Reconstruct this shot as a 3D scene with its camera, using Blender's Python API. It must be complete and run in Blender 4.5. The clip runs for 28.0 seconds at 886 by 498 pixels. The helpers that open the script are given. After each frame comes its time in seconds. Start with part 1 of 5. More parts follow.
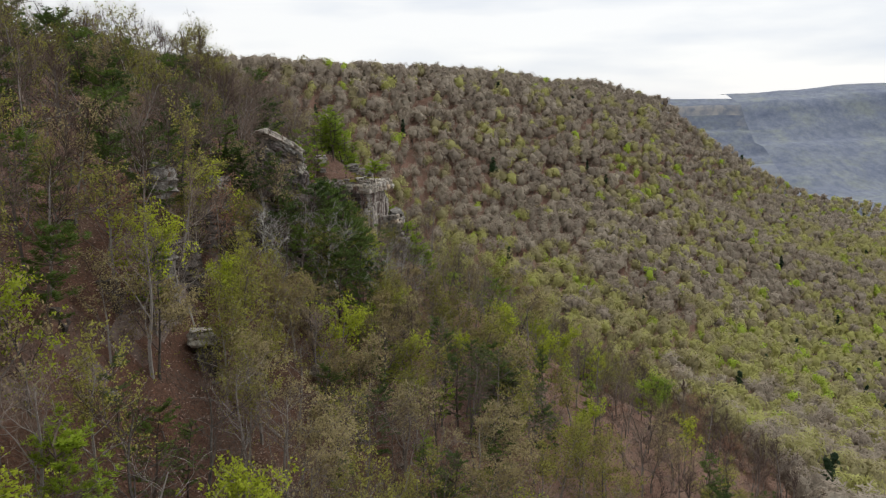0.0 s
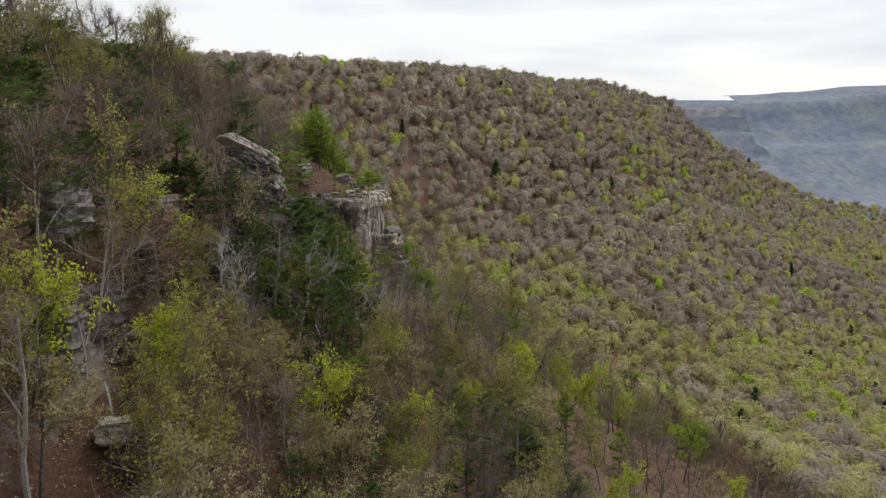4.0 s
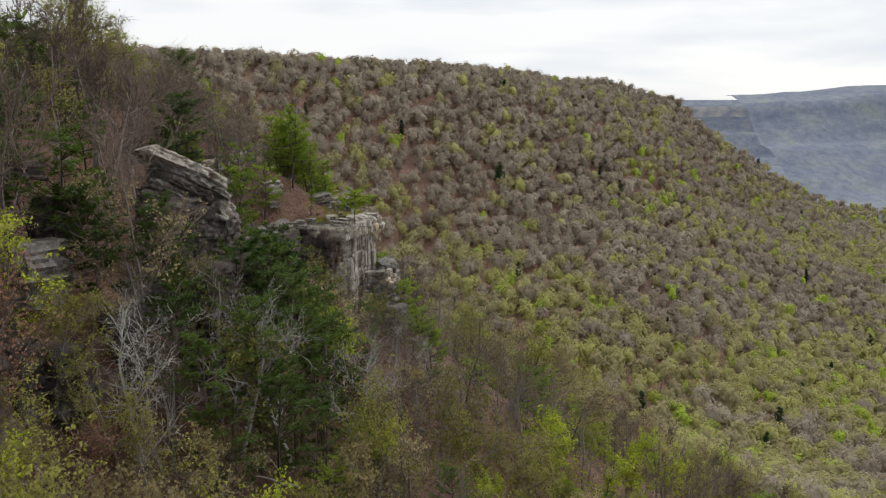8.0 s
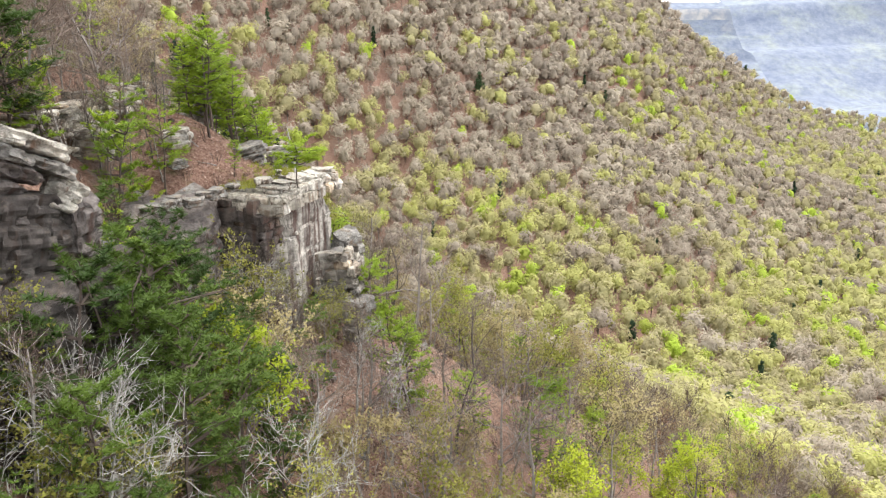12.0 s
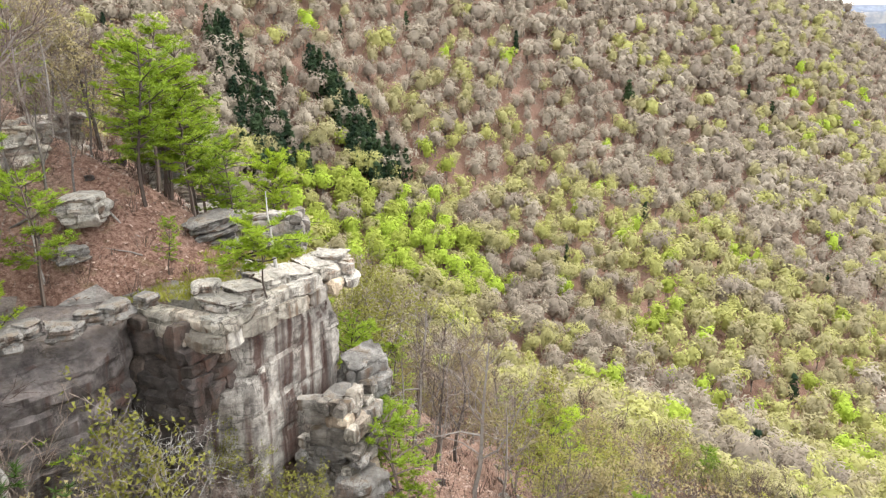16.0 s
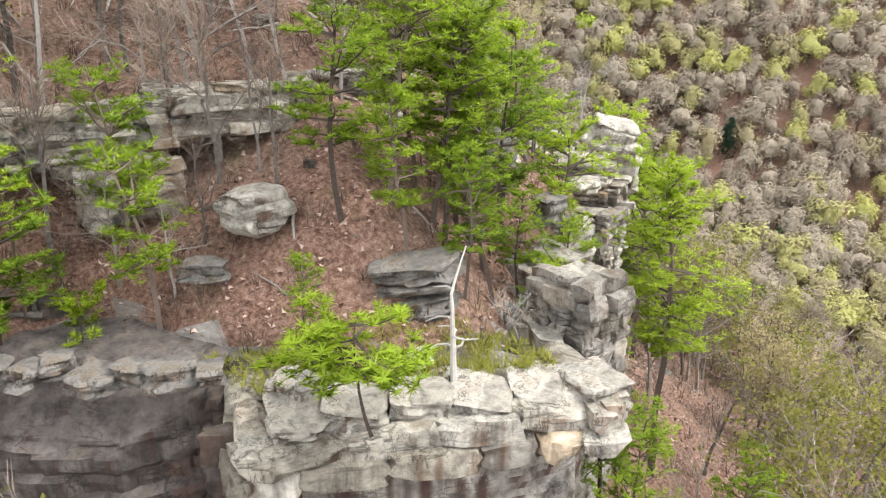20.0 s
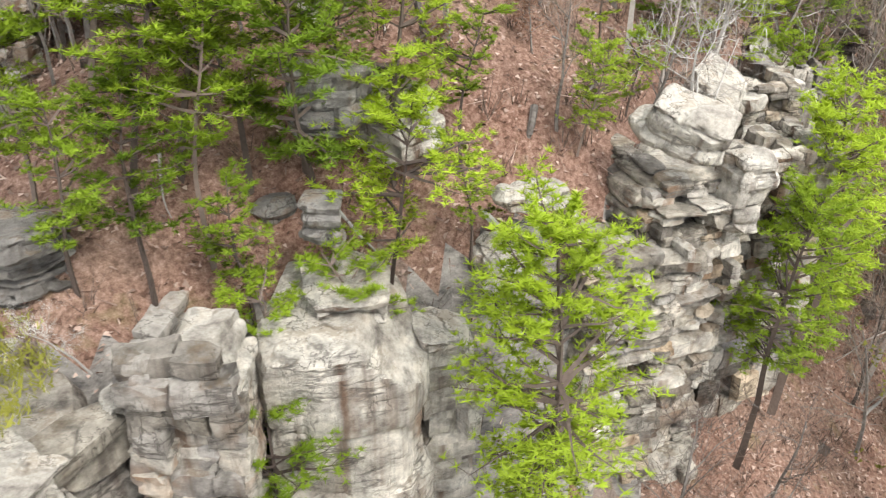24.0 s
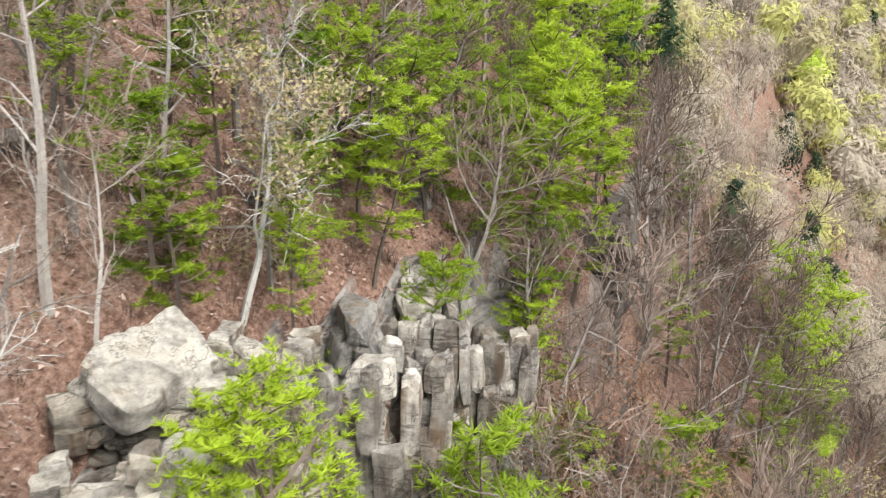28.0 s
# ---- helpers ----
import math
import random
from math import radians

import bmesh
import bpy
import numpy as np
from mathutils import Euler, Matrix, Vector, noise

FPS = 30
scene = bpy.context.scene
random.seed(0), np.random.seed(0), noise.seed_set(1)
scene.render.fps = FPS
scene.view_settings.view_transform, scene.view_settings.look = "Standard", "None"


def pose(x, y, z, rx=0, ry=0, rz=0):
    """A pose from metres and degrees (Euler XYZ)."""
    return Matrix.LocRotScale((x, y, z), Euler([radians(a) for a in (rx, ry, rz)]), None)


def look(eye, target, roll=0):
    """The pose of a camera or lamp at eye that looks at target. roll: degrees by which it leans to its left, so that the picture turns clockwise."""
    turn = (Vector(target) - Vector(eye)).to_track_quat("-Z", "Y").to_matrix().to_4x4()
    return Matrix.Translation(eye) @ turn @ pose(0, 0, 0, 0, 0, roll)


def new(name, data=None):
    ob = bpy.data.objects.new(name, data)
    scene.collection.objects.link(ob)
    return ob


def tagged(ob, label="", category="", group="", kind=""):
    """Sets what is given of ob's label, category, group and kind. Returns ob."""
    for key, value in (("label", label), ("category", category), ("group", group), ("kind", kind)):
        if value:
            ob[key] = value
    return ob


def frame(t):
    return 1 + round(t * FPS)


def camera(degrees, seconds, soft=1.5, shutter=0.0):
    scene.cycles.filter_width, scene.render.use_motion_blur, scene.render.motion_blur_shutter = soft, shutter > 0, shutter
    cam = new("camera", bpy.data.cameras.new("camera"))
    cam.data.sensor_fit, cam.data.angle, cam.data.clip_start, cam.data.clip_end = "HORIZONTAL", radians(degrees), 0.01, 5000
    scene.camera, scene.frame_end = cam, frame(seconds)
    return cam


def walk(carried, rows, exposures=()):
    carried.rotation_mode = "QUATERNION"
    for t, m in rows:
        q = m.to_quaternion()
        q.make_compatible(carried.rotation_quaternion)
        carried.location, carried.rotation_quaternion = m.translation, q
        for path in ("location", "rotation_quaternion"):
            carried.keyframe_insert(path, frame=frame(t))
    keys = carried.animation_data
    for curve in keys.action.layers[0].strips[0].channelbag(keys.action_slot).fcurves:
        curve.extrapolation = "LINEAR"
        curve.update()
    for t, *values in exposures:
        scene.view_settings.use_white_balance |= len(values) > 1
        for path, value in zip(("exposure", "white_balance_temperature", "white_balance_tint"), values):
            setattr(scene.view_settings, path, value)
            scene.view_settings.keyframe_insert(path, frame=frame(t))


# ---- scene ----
cam = camera(58.9, 28.0, soft=1.2, shutter=0.2)
PATH = [
    (0, (1.643, -40.458, -0.769), (1.628, -38.487, -1.108), -0.2),
    (0.5, (1.51, -38.157, -0.751), (1.495, -36.186, -1.091), -0.1),
    (1, (1.349, -35.791, -0.734), (1.335, -33.82, -1.074), -0.1),
    (1.5, (1.185, -33.293, -0.715), (1.171, -31.322, -1.054), -0.0),
    (2, (1.027, -30.598, -0.673), (1.013, -28.627, -1.012), 0.0),
    (2.5, (0.89, -27.673, -0.628), (0.876, -25.702, -0.967), 0.0),
    (3, (0.739, -24.557, -0.562), (0.726, -22.587, -0.902), 0.1),
    (3.5, (0.602, -21.314, -0.471), (0.589, -19.343, -0.812), 0.2),
    (4, (0.463, -18.036, -0.388), (0.451, -16.066, -0.728), 0.2),
    (4.5, (0.292, -14.769, -0.336), (0.28, -12.799, -0.677), 0.2),
    (6.5, (-0.161, -1.109, -0.271), (-0.174, 0.862, -0.612), 0.3),
    (7, (-0.336, 2.35, -0.205), (-0.349, 4.321, -0.546), 0.3),
    (7.5, (-0.494, 5.839, -0.153), (-0.507, 7.81, -0.493), 0.2),
    (8, (-0.643, 9.284, -0.057), (-0.655, 11.255, -0.398), 0.2),
    (8.5, (-0.777, 12.709, 0.013), (-0.789, 14.679, -0.327), 0.2),
    (9, (-0.884, 16.161, 0.089), (-0.897, 18.132, -0.251), 0.2),
    (9.5, (-1.014, 19.592, 0.221), (-1.027, 21.563, -0.119), 0.3),
    (10, (-1.083, 22.963, 0.273), (-1.02, 24.918, -0.143), 0.1),
    (10.5, (-1.105, 26.419, 0.383), (-1.044, 28.341, -0.168), 0.1),
    (11, (-1.131, 29.922, 0.504), (-1.07, 31.839, -0.062), -0.0),
    (11.5, (-1.132, 33.434, 0.633), (-1.073, 35.351, 0.067), -0.1),
    (12, (-1.037, 36.945, 0.739), (-0.991, 38.863, 0.173), -0.1),
    (12.5, (-0.794, 40.49, 0.822), (-0.792, 42.408, 0.255), -0.0),
    (14.5, (1.175, 55.687, 0.91), (1.043, 57.599, 0.338), 0.6),
    (15, (1.894, 59.386, 0.903), (1.719, 61.295, 0.332), 0.6),
    (15.5, (2.706, 63.009, 0.763), (2.466, 64.912, 0.197), 0.3),
    (16, (3.578, 66.571, 0.582), (3.263, 68.465, 0.025), -0.1),
    (16.5, (4.463, 70.132, 0.496), (4.087, 72.017, -0.056), -0.5),
    (17, (5.199, 73.689, 0.417), (4.707, 75.548, -0.13), -0.6),
    (17.5, (5.747, 77.127, 0.333), (4.997, 78.901, -0.206), -1.1),
    (18, (6.256, 80.647, 0.237), (5.142, 82.223, -0.286), -1.1),
    (18.5, (6.611, 84.223, 0.127), (5.322, 85.651, -0.42), -0.9),
    (19, (6.644, 87.748, 0.071), (5.23, 89.032, -0.523), -0.7),
    (19.5, (6.581, 91.398, 0.028), (5.052, 92.512, -0.619), -0.5),
    (20, (6.295, 95.03, 0.017), (4.678, 95.977, -0.683), -0.5),
    (20.5, (5.801, 98.591, -0.095), (4.13, 99.393, -0.846), -0.5),
    (21, (5.187, 101.978, -0.25), (3.488, 102.667, -1.052), -0.2),
    (21.5, (4.47, 105.426, -0.356), (2.747, 105.972, -1.212), -0.2),
    (23.5, (0.462, 120.144, 0.517), (-1.211, 119.784, -0.519), 0.3),
    (24, (-1.173, 122.661, 0.227), (-2.85, 122.297, -0.8), 0.6),
    (24.5, (-3.037, 125.097, -0.088), (-4.699, 124.644, -1.104), 0.8),
    (25, (-5.034, 127.403, -0.296), (-6.668, 126.836, -1.299), 0.8),
    (25.5, (-7.181, 129.605, -0.531), (-8.838, 128.983, -1.462), 0.5),
    (26, (-9.298, 131.594, -0.603), (-10.983, 130.972, -1.482), 0.9),
    (26.5, (-11.524, 133.617, -0.562), (-13.262, 133.071, -1.389), 1.3),
    (27, (-13.843, 135.618, -0.533), (-15.636, 135.169, -1.298), 1.5),
    (27.5, (-16.124, 137.572, -0.627), (-17.944, 137.126, -1.326), 2.0),
    (28, (-18.482, 139.541, -0.806), (-20.327, 139.1, -1.439), 2.2),
]
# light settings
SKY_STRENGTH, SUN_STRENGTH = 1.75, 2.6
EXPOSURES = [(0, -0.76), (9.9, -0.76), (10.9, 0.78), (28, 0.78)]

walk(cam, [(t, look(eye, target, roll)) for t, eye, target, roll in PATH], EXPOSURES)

# ---- world and light ----
SUN_EL, SUN_AZ = radians(52), radians(35)
world = bpy.data.worlds.new("overcast_sky")
scene.world = world
world.use_nodes = True
wn = world.node_tree
wn.nodes.clear()
w_out = wn.nodes.new("ShaderNodeOutputWorld")
w_bg = wn.nodes.new("ShaderNodeBackground")
w_sky = wn.nodes.new("ShaderNodeTexSky")
w_sky.sky_type = "NISHITA"
w_sky.sun_disc = False
w_sky.sun_elevation, w_sky.sun_rotation = SUN_EL, SUN_AZ
w_mul = wn.nodes.new("ShaderNodeMixRGB")
w_mul.blend_type = "MULTIPLY"
w_mul.inputs[0].default_value = 1.0
w_mul.inputs[2].default_value = (0.09, 0.09, 0.09, 1)
w_geo = wn.nodes.new("ShaderNodeTexCoord")
w_map = wn.nodes.new("ShaderNodeMapping")
w_map.inputs["Scale"].default_value = (1.2, 1.2, 7.0)
w_noise = wn.nodes.new("ShaderNodeTexNoise")
w_noise.inputs["Scale"].default_value = 2.2
w_noise.inputs["Detail"].default_value = 6.0
w_ramp = wn.nodes.new("ShaderNodeValToRGB")
w_ramp.color_ramp.elements[0].position, w_ramp.color_ramp.elements[0].color = 0.30, (0.72, 0.77, 0.86, 1)
w_ramp.color_ramp.elements[1].position, w_ramp.color_ramp.elements[1].color = 0.52, (1.0, 1.0, 1.0, 1)
w_cloud = wn.nodes.new("ShaderNodeMixRGB")
w_cloud.inputs[0].default_value = 0.88
for a, b in ((w_sky.outputs[0], w_mul.inputs[1]), (w_geo.outputs["Generated"], w_map.inputs[0]), (w_map.outputs[0], w_noise.inputs["Vector"]),
             (w_noise.outputs["Fac"], w_ramp.inputs[0]), (w_mul.outputs[0], w_cloud.inputs[1]), (w_ramp.outputs[0], w_cloud.inputs[2]),
             (w_cloud.outputs[0], w_bg.inputs[0]), (w_bg.outputs[0], w_out.inputs[0])):
    wn.links.new(a, b)
w_bg.inputs[1].default_value = SKY_STRENGTH
sun = new("sun", bpy.data.lights.new("sun", "SUN"))
sun.data.energy, sun.data.angle, sun.data.color = SUN_STRENGTH, radians(18), (1.0, 0.96, 0.90)
sun.matrix_world = look((0, 0, 0), (-math.sin(SUN_AZ) * math.cos(SUN_EL), -math.cos(SUN_AZ) * math.cos(SUN_EL), -math.sin(SUN_EL)))


# ---- materials ----
def material(name, build, rough=0.9, spec=0.2):
    m = bpy.data.materials.new(name)
    m.use_nodes = True
    nt = m.node_tree
    bsdf = nt.nodes["Principled BSDF"]
    bsdf.inputs["Roughness"].default_value = rough
    bsdf.inputs["Specular IOR Level"].default_value = spec
    build(nt, bsdf)
    return m


def node(nt, kind, **kw):
    n = nt.nodes.new(kind)
    for k, v in kw.items():
        if k == "op":
            n.operation = v
        elif k == "blend":
            n.blend_type = v
        else:
            n.inputs[k.replace("_", " ")].default_value = v
    return n


def surface_noise(nt, scale, detail=5.0, rough=0.6, stretch=None, object_space=True):
    co = node(nt, "ShaderNodeTexCoord") if object_space else node(nt, "ShaderNodeNewGeometry")
    src = co.outputs["Object"] if object_space else co.outputs["Position"]
    if stretch:
        mp = node(nt, "ShaderNodeMapping", Scale=stretch)
        nt.links.new(src, mp.inputs[0])
        src = mp.outputs[0]
    n = node(nt, "ShaderNodeTexNoise", Scale=scale, Detail=detail, Roughness=rough)
    nt.links.new(src, n.inputs["Vector"])
    return n.outputs["Fac"]


def tex_noise(nt, scale, detail=5.0, rough=0.6, stretch=None):
    return surface_noise(nt, scale, detail, rough, stretch)


def ramp(nt, fac, stops):
    r = nt.nodes.new("ShaderNodeValToRGB")
    els = r.color_ramp.elements
    while len(els) < len(stops):
        els.new(0.5)
    for e, (p, c) in zip(els, stops):
        e.position, e.color = p, (*c, 1)
    nt.links.new(fac, r.inputs[0])
    return r.outputs[0]


def mix(nt, fac, a, b, blend="MIX"):
    m = node(nt, "ShaderNodeMixRGB", blend=blend)
    for sock, v in zip(m.inputs, (fac, a, b)):
        if isinstance(v, (int, float)):
            sock.default_value = v
        elif isinstance(v, tuple):
            sock.default_value = (*v, 1)
        else:
            nt.links.new(v, sock)
    return m.outputs[0]


def bump(nt, bsdf, fac, strength, dist):
    b = node(nt, "ShaderNodeBump", Strength=strength, Distance=dist)
    nt.links.new(fac, b.inputs["Height"])
    nt.links.new(b.outputs[0], bsdf.inputs["Normal"])


def slope_mask(nt, lo, hi):
    g = node(nt, "ShaderNodeNewGeometry")
    s = node(nt, "ShaderNodeSeparateXYZ")
    nt.links.new(g.outputs["True Normal"], s.inputs[0])
    m = nt.nodes.new("ShaderNodeMapRange")
    m.inputs[1].default_value, m.inputs[2].default_value = lo, hi
    nt.links.new(s.outputs["Z"], m.inputs[0])
    return m.outputs[0]


def build_litter(nt, bsdf):
    fine = ramp(nt, tex_noise(nt, 4.2, 10, 0.85), [(0.34, (0.035, 0.023, 0.018)), (0.45, (0.150, 0.084, 0.060)), (0.55, (0.35, 0.225, 0.175)), (0.68, (0.58, 0.44, 0.37))])
    broad = ramp(nt, tex_noise(nt, 0.16, 4), [(0.35, (0.12, 0.052, 0.030)), (0.52, (0.20, 0.115, 0.080)), (0.68, (0.21, 0.155, 0.11))])
    col = mix(nt, 0.30, fine, broad)
    moss = ramp(nt, tex_noise(nt, 0.55, 5), [(0.60, (0, 0, 0)), (0.72, (1, 1, 1))])
    col = mix(nt, mix(nt, 1.0, moss, (0.35, 0.35, 0.35), "MULTIPLY"), col, (0.13, 0.16, 0.045))
    # rust-brown soil of the near slope, darkened further to paint in its shade
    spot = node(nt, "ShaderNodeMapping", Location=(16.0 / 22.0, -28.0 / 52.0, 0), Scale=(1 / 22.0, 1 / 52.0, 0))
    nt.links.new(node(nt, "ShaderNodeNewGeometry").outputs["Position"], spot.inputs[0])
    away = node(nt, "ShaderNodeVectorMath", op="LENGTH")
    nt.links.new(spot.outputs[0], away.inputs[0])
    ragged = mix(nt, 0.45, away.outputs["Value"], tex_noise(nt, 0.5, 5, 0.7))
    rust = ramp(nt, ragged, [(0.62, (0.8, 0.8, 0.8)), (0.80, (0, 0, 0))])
    shaded_rust = ramp(nt, tex_noise(nt, 3.1, 9, 0.8), [(0.36, (0.022, 0.013, 0.010)), (0.52, (0.095, 0.045, 0.028)), (0.68, (0.21, 0.105, 0.065))])
    col = mix(nt, rust, col, shaded_rust)
    rock = ramp(nt, tex_noise(nt, 0.7, 7, 0.7, (1, 1, 2.6)), [(0.34, (0.09, 0.085, 0.08)), (0.5, (0.27, 0.25, 0.23)), (0.68, (0.46, 0.43, 0.39))])
    steep = slope_mask(nt, 0.30, 0.45)
    nt.links.new(mix(nt, steep, rock, col), bsdf.inputs["Base Color"])
    bump(nt, bsdf, tex_noise(nt, 4.5, 6, 0.7), 0.9, 0.25)


def build_stone(light, dark, warm, moss_amount, bedded=False, stain=0.0):
    """Weathered sandstone; bedded stone carries its stains on from piece to piece and takes a tone of its own in each."""
    def build(nt, bsdf):
        def tex_noise(nt, scale, detail=5.0, rough=0.6, stretch=None):
            return surface_noise(nt, scale, detail, rough, stretch, not bedded)

        base = ramp(nt, tex_noise(nt, 0.85, 9, 0.72, (1, 1, 1.2)), [(0.30, dark), (0.47, tuple(0.62 * v for v in light)), (0.62, light), (0.8, tuple(min(1, 1.22 * v) for v in light))])
        streak = ramp(nt, tex_noise(nt, 0.75, 5, 0.6, (1.6, 1.6, 0.16)), [(0.50 - 0.5 * stain, (0, 0, 0)), (0.66 - 0.5 * stain, (1, 1, 1))])
        steep = node(nt, "ShaderNodeInvert")
        nt.links.new(slope_mask(nt, 0.25, 0.6), steep.inputs["Color"])
        streaked = mix(nt, 1.0, streak, steep.outputs[0], "MULTIPLY")
        col = mix(nt, mix(nt, 1.0, streaked, (0.7, 0.7, 0.7), "MULTIPLY"), base, dark)
        rust = ramp(nt, tex_noise(nt, 0.33, 4, 0.6), [(0.56, (0, 0, 0)), (0.68, (1, 1, 1))])
        rust = mix(nt, 1.0, rust, steep.outputs[0], "MULTIPLY")
        col = mix(nt, mix(nt, 1.0, rust, (0.75, 0.75, 0.75), "MULTIPLY"), col, warm)
        lichen = ramp(nt, tex_noise(nt, 2.6, 6, 0.7), [(0.58, (0, 0, 0)), (0.66, (1, 1, 1))])
        col = mix(nt, mix(nt, 1.0, lichen, (0.35, 0.35, 0.35), "MULTIPLY"), col, (0.16, 0.165, 0.14))
        broad = ramp(nt, tex_noise(nt, 0.28, 4, 0.65, (1, 1, 1.4)), [(0.33, (0.60, 0.57, 0.55)), (0.50, (1, 1, 1))])
        col = mix(nt, 1.0, col, broad, "MULTIPLY")
        drip = ramp(nt, tex_noise(nt, 0.55, 3, 0.5, (2.2, 2.2, 0.07)), [(0.55 - stain, (0, 0, 0)), (0.68 - stain, (1, 1, 1))])
        drip = mix(nt, 1.0, drip, steep.outputs[0], "MULTIPLY")
        col = mix(nt, mix(nt, 1.0, drip, (0.8, 0.8, 0.8), "MULTIPLY"), col, tuple(0.5 * v for v in warm))
        seam = tex_noise(nt, 0.9, 4, 0.55, (0.45, 0.45, 2.0))
        lines = ramp(nt, seam, [(0.465, (0, 0, 0)), (0.495, (1, 1, 1)), (0.505, (1, 1, 1)), (0.535, (0, 0, 0))])
        joint = tex_noise(nt, 0.8, 4, 0.6, (2.2, 2.2, 0.5))
        cracks = ramp(nt, joint, [(0.480, (0, 0, 0)), (0.497, (1, 1, 1)), (0.503, (1, 1, 1)), (0.520, (0, 0, 0))])
        lines = mix(nt, 1.0, lines, cracks, "LIGHTEN")
        broken = ramp(nt, tex_noise(nt, 0.5, 3), [(0.42, (0, 0, 0)), (0.58, (1, 1, 1))])
        lines = mix(nt, 1.0, lines, broken, "MULTIPLY")
        col = mix(nt, mix(nt, 1.0, lines, (0.68, 0.68, 0.68), "MULTIPLY"), col, (0.05, 0.045, 0.04))
        if moss_amount:
            top = slope_mask(nt, 0.55, 0.9)
            patch = ramp(nt, tex_noise(nt, 0.9, 6, 0.7), [(0.50, (0, 0, 0)), (0.62, (1, 1, 1))])
            patch = mix(nt, 1.0, patch, top, "MULTIPLY")
            col = mix(nt, mix(nt, 1.0, patch, (moss_amount,) * 3, "MULTIPLY"), col, (0.17, 0.115, 0.06))
        if bedded:
            own = ramp(nt, node(nt, "ShaderNodeObjectInfo").outputs["Random"], [(0.0, (0.52, 0.50, 0.47)), (0.35, (0.86, 0.83, 0.78)), (0.8, (1.0, 1.0, 1.0)), (1.0, (1.0, 0.84, 0.66))])
            col = mix(nt, 1.0, col, own, "MULTIPLY")
        nt.links.new(col, bsdf.inputs["Base Color"])
        inv = node(nt, "ShaderNodeInvert")
        nt.links.new(lines, inv.inputs["Color"])
        h = mix(nt, 0.16, tex_noise(nt, 2.6, 10, 0.8, (1, 1, 1.3)), inv.outputs[0])
        bump(nt, bsdf, h, 1.0, 0.26)
    return build


def build_plain(lo, hi, scale=1.5, tint="", spread=0.5):
    """Colour between lo and hi by a noise, with a shift from object to object or by a per-tree attribute."""
    def build(nt, bsdf):
        if tint:
            a = nt.nodes.new("ShaderNodeAttribute")
            a.attribute_name = tint
            shift = a.outputs["Fac"]
        else:
            shift = node(nt, "ShaderNodeObjectInfo").outputs["Random"]
        fac = mix(nt, spread, tex_noise(nt, scale, 3), shift)
        nt.links.new(ramp(nt, fac, [(0.22, lo), (0.78, hi)]), bsdf.inputs["Base Color"])
    return build


def build_leaf(lo, hi, tint=""):
    inner = build_plain(lo, hi, 0.9, tint, 0.55)

    def build(nt, bsdf):
        inner(nt, bsdf)
        col = bsdf.inputs["Base Color"].links[0].from_socket
        tr = nt.nodes.new("ShaderNodeBsdfTranslucent")
        nt.links.new(col, tr.inputs[0])
        mx = nt.nodes.new("ShaderNodeMixShader")
        mx.inputs[0].default_value = 0.42
        out = nt.nodes["Material Output"]
        nt.links.new(bsdf.outputs[0], mx.inputs[1])
        nt.links.new(tr.outputs[0], mx.inputs[2])
        nt.links.new(mx.outputs[0], out.inputs[0])
    return build


def build_crown(lo, hi):
    """A whole crown far off: its own tint, a grain of twigs, and grey-brown bark on its trunk and limbs."""
    inner = build_plain(lo, hi, 0.05, "tint", 0.7)

    def build(nt, bsdf):
        inner(nt, bsdf)
        col = bsdf.inputs["Base Color"].links[0].from_socket
        tone = ramp(nt, tex_noise(nt, 0.9, 5, 0.8), [(0.32, (0.74, 0.73, 0.72)), (0.52, (0.98, 0.98, 0.98)), (0.70, (1.12, 1.12, 1.10))])
        col = mix(nt, 1.0, col, tone, "MULTIPLY")
        wood = nt.nodes.new("ShaderNodeAttribute")
        wood.attribute_name = "wood"
        bark = ramp(nt, tex_noise(nt, 0.4, 4), [(0.35, (0.07, 0.058, 0.05)), (0.65, (0.26, 0.23, 0.20))])
        col = mix(nt, wood.outputs["Fac"], col, bark)
        nt.links.new(col, bsdf.inputs["Base Color"])
        tr = nt.nodes.new("ShaderNodeBsdfTranslucent")
        nt.links.new(col, tr.inputs[0])
        mx = nt.nodes.new("ShaderNodeMixShader")
        mx.inputs[0].default_value = 0.35
        nt.links.new(bsdf.outputs[0], mx.inputs[1])
        nt.links.new(tr.outputs[0], mx.inputs[2])
        nt.links.new(mx.outputs[0], nt.nodes["Material Output"].inputs[0])
    return build


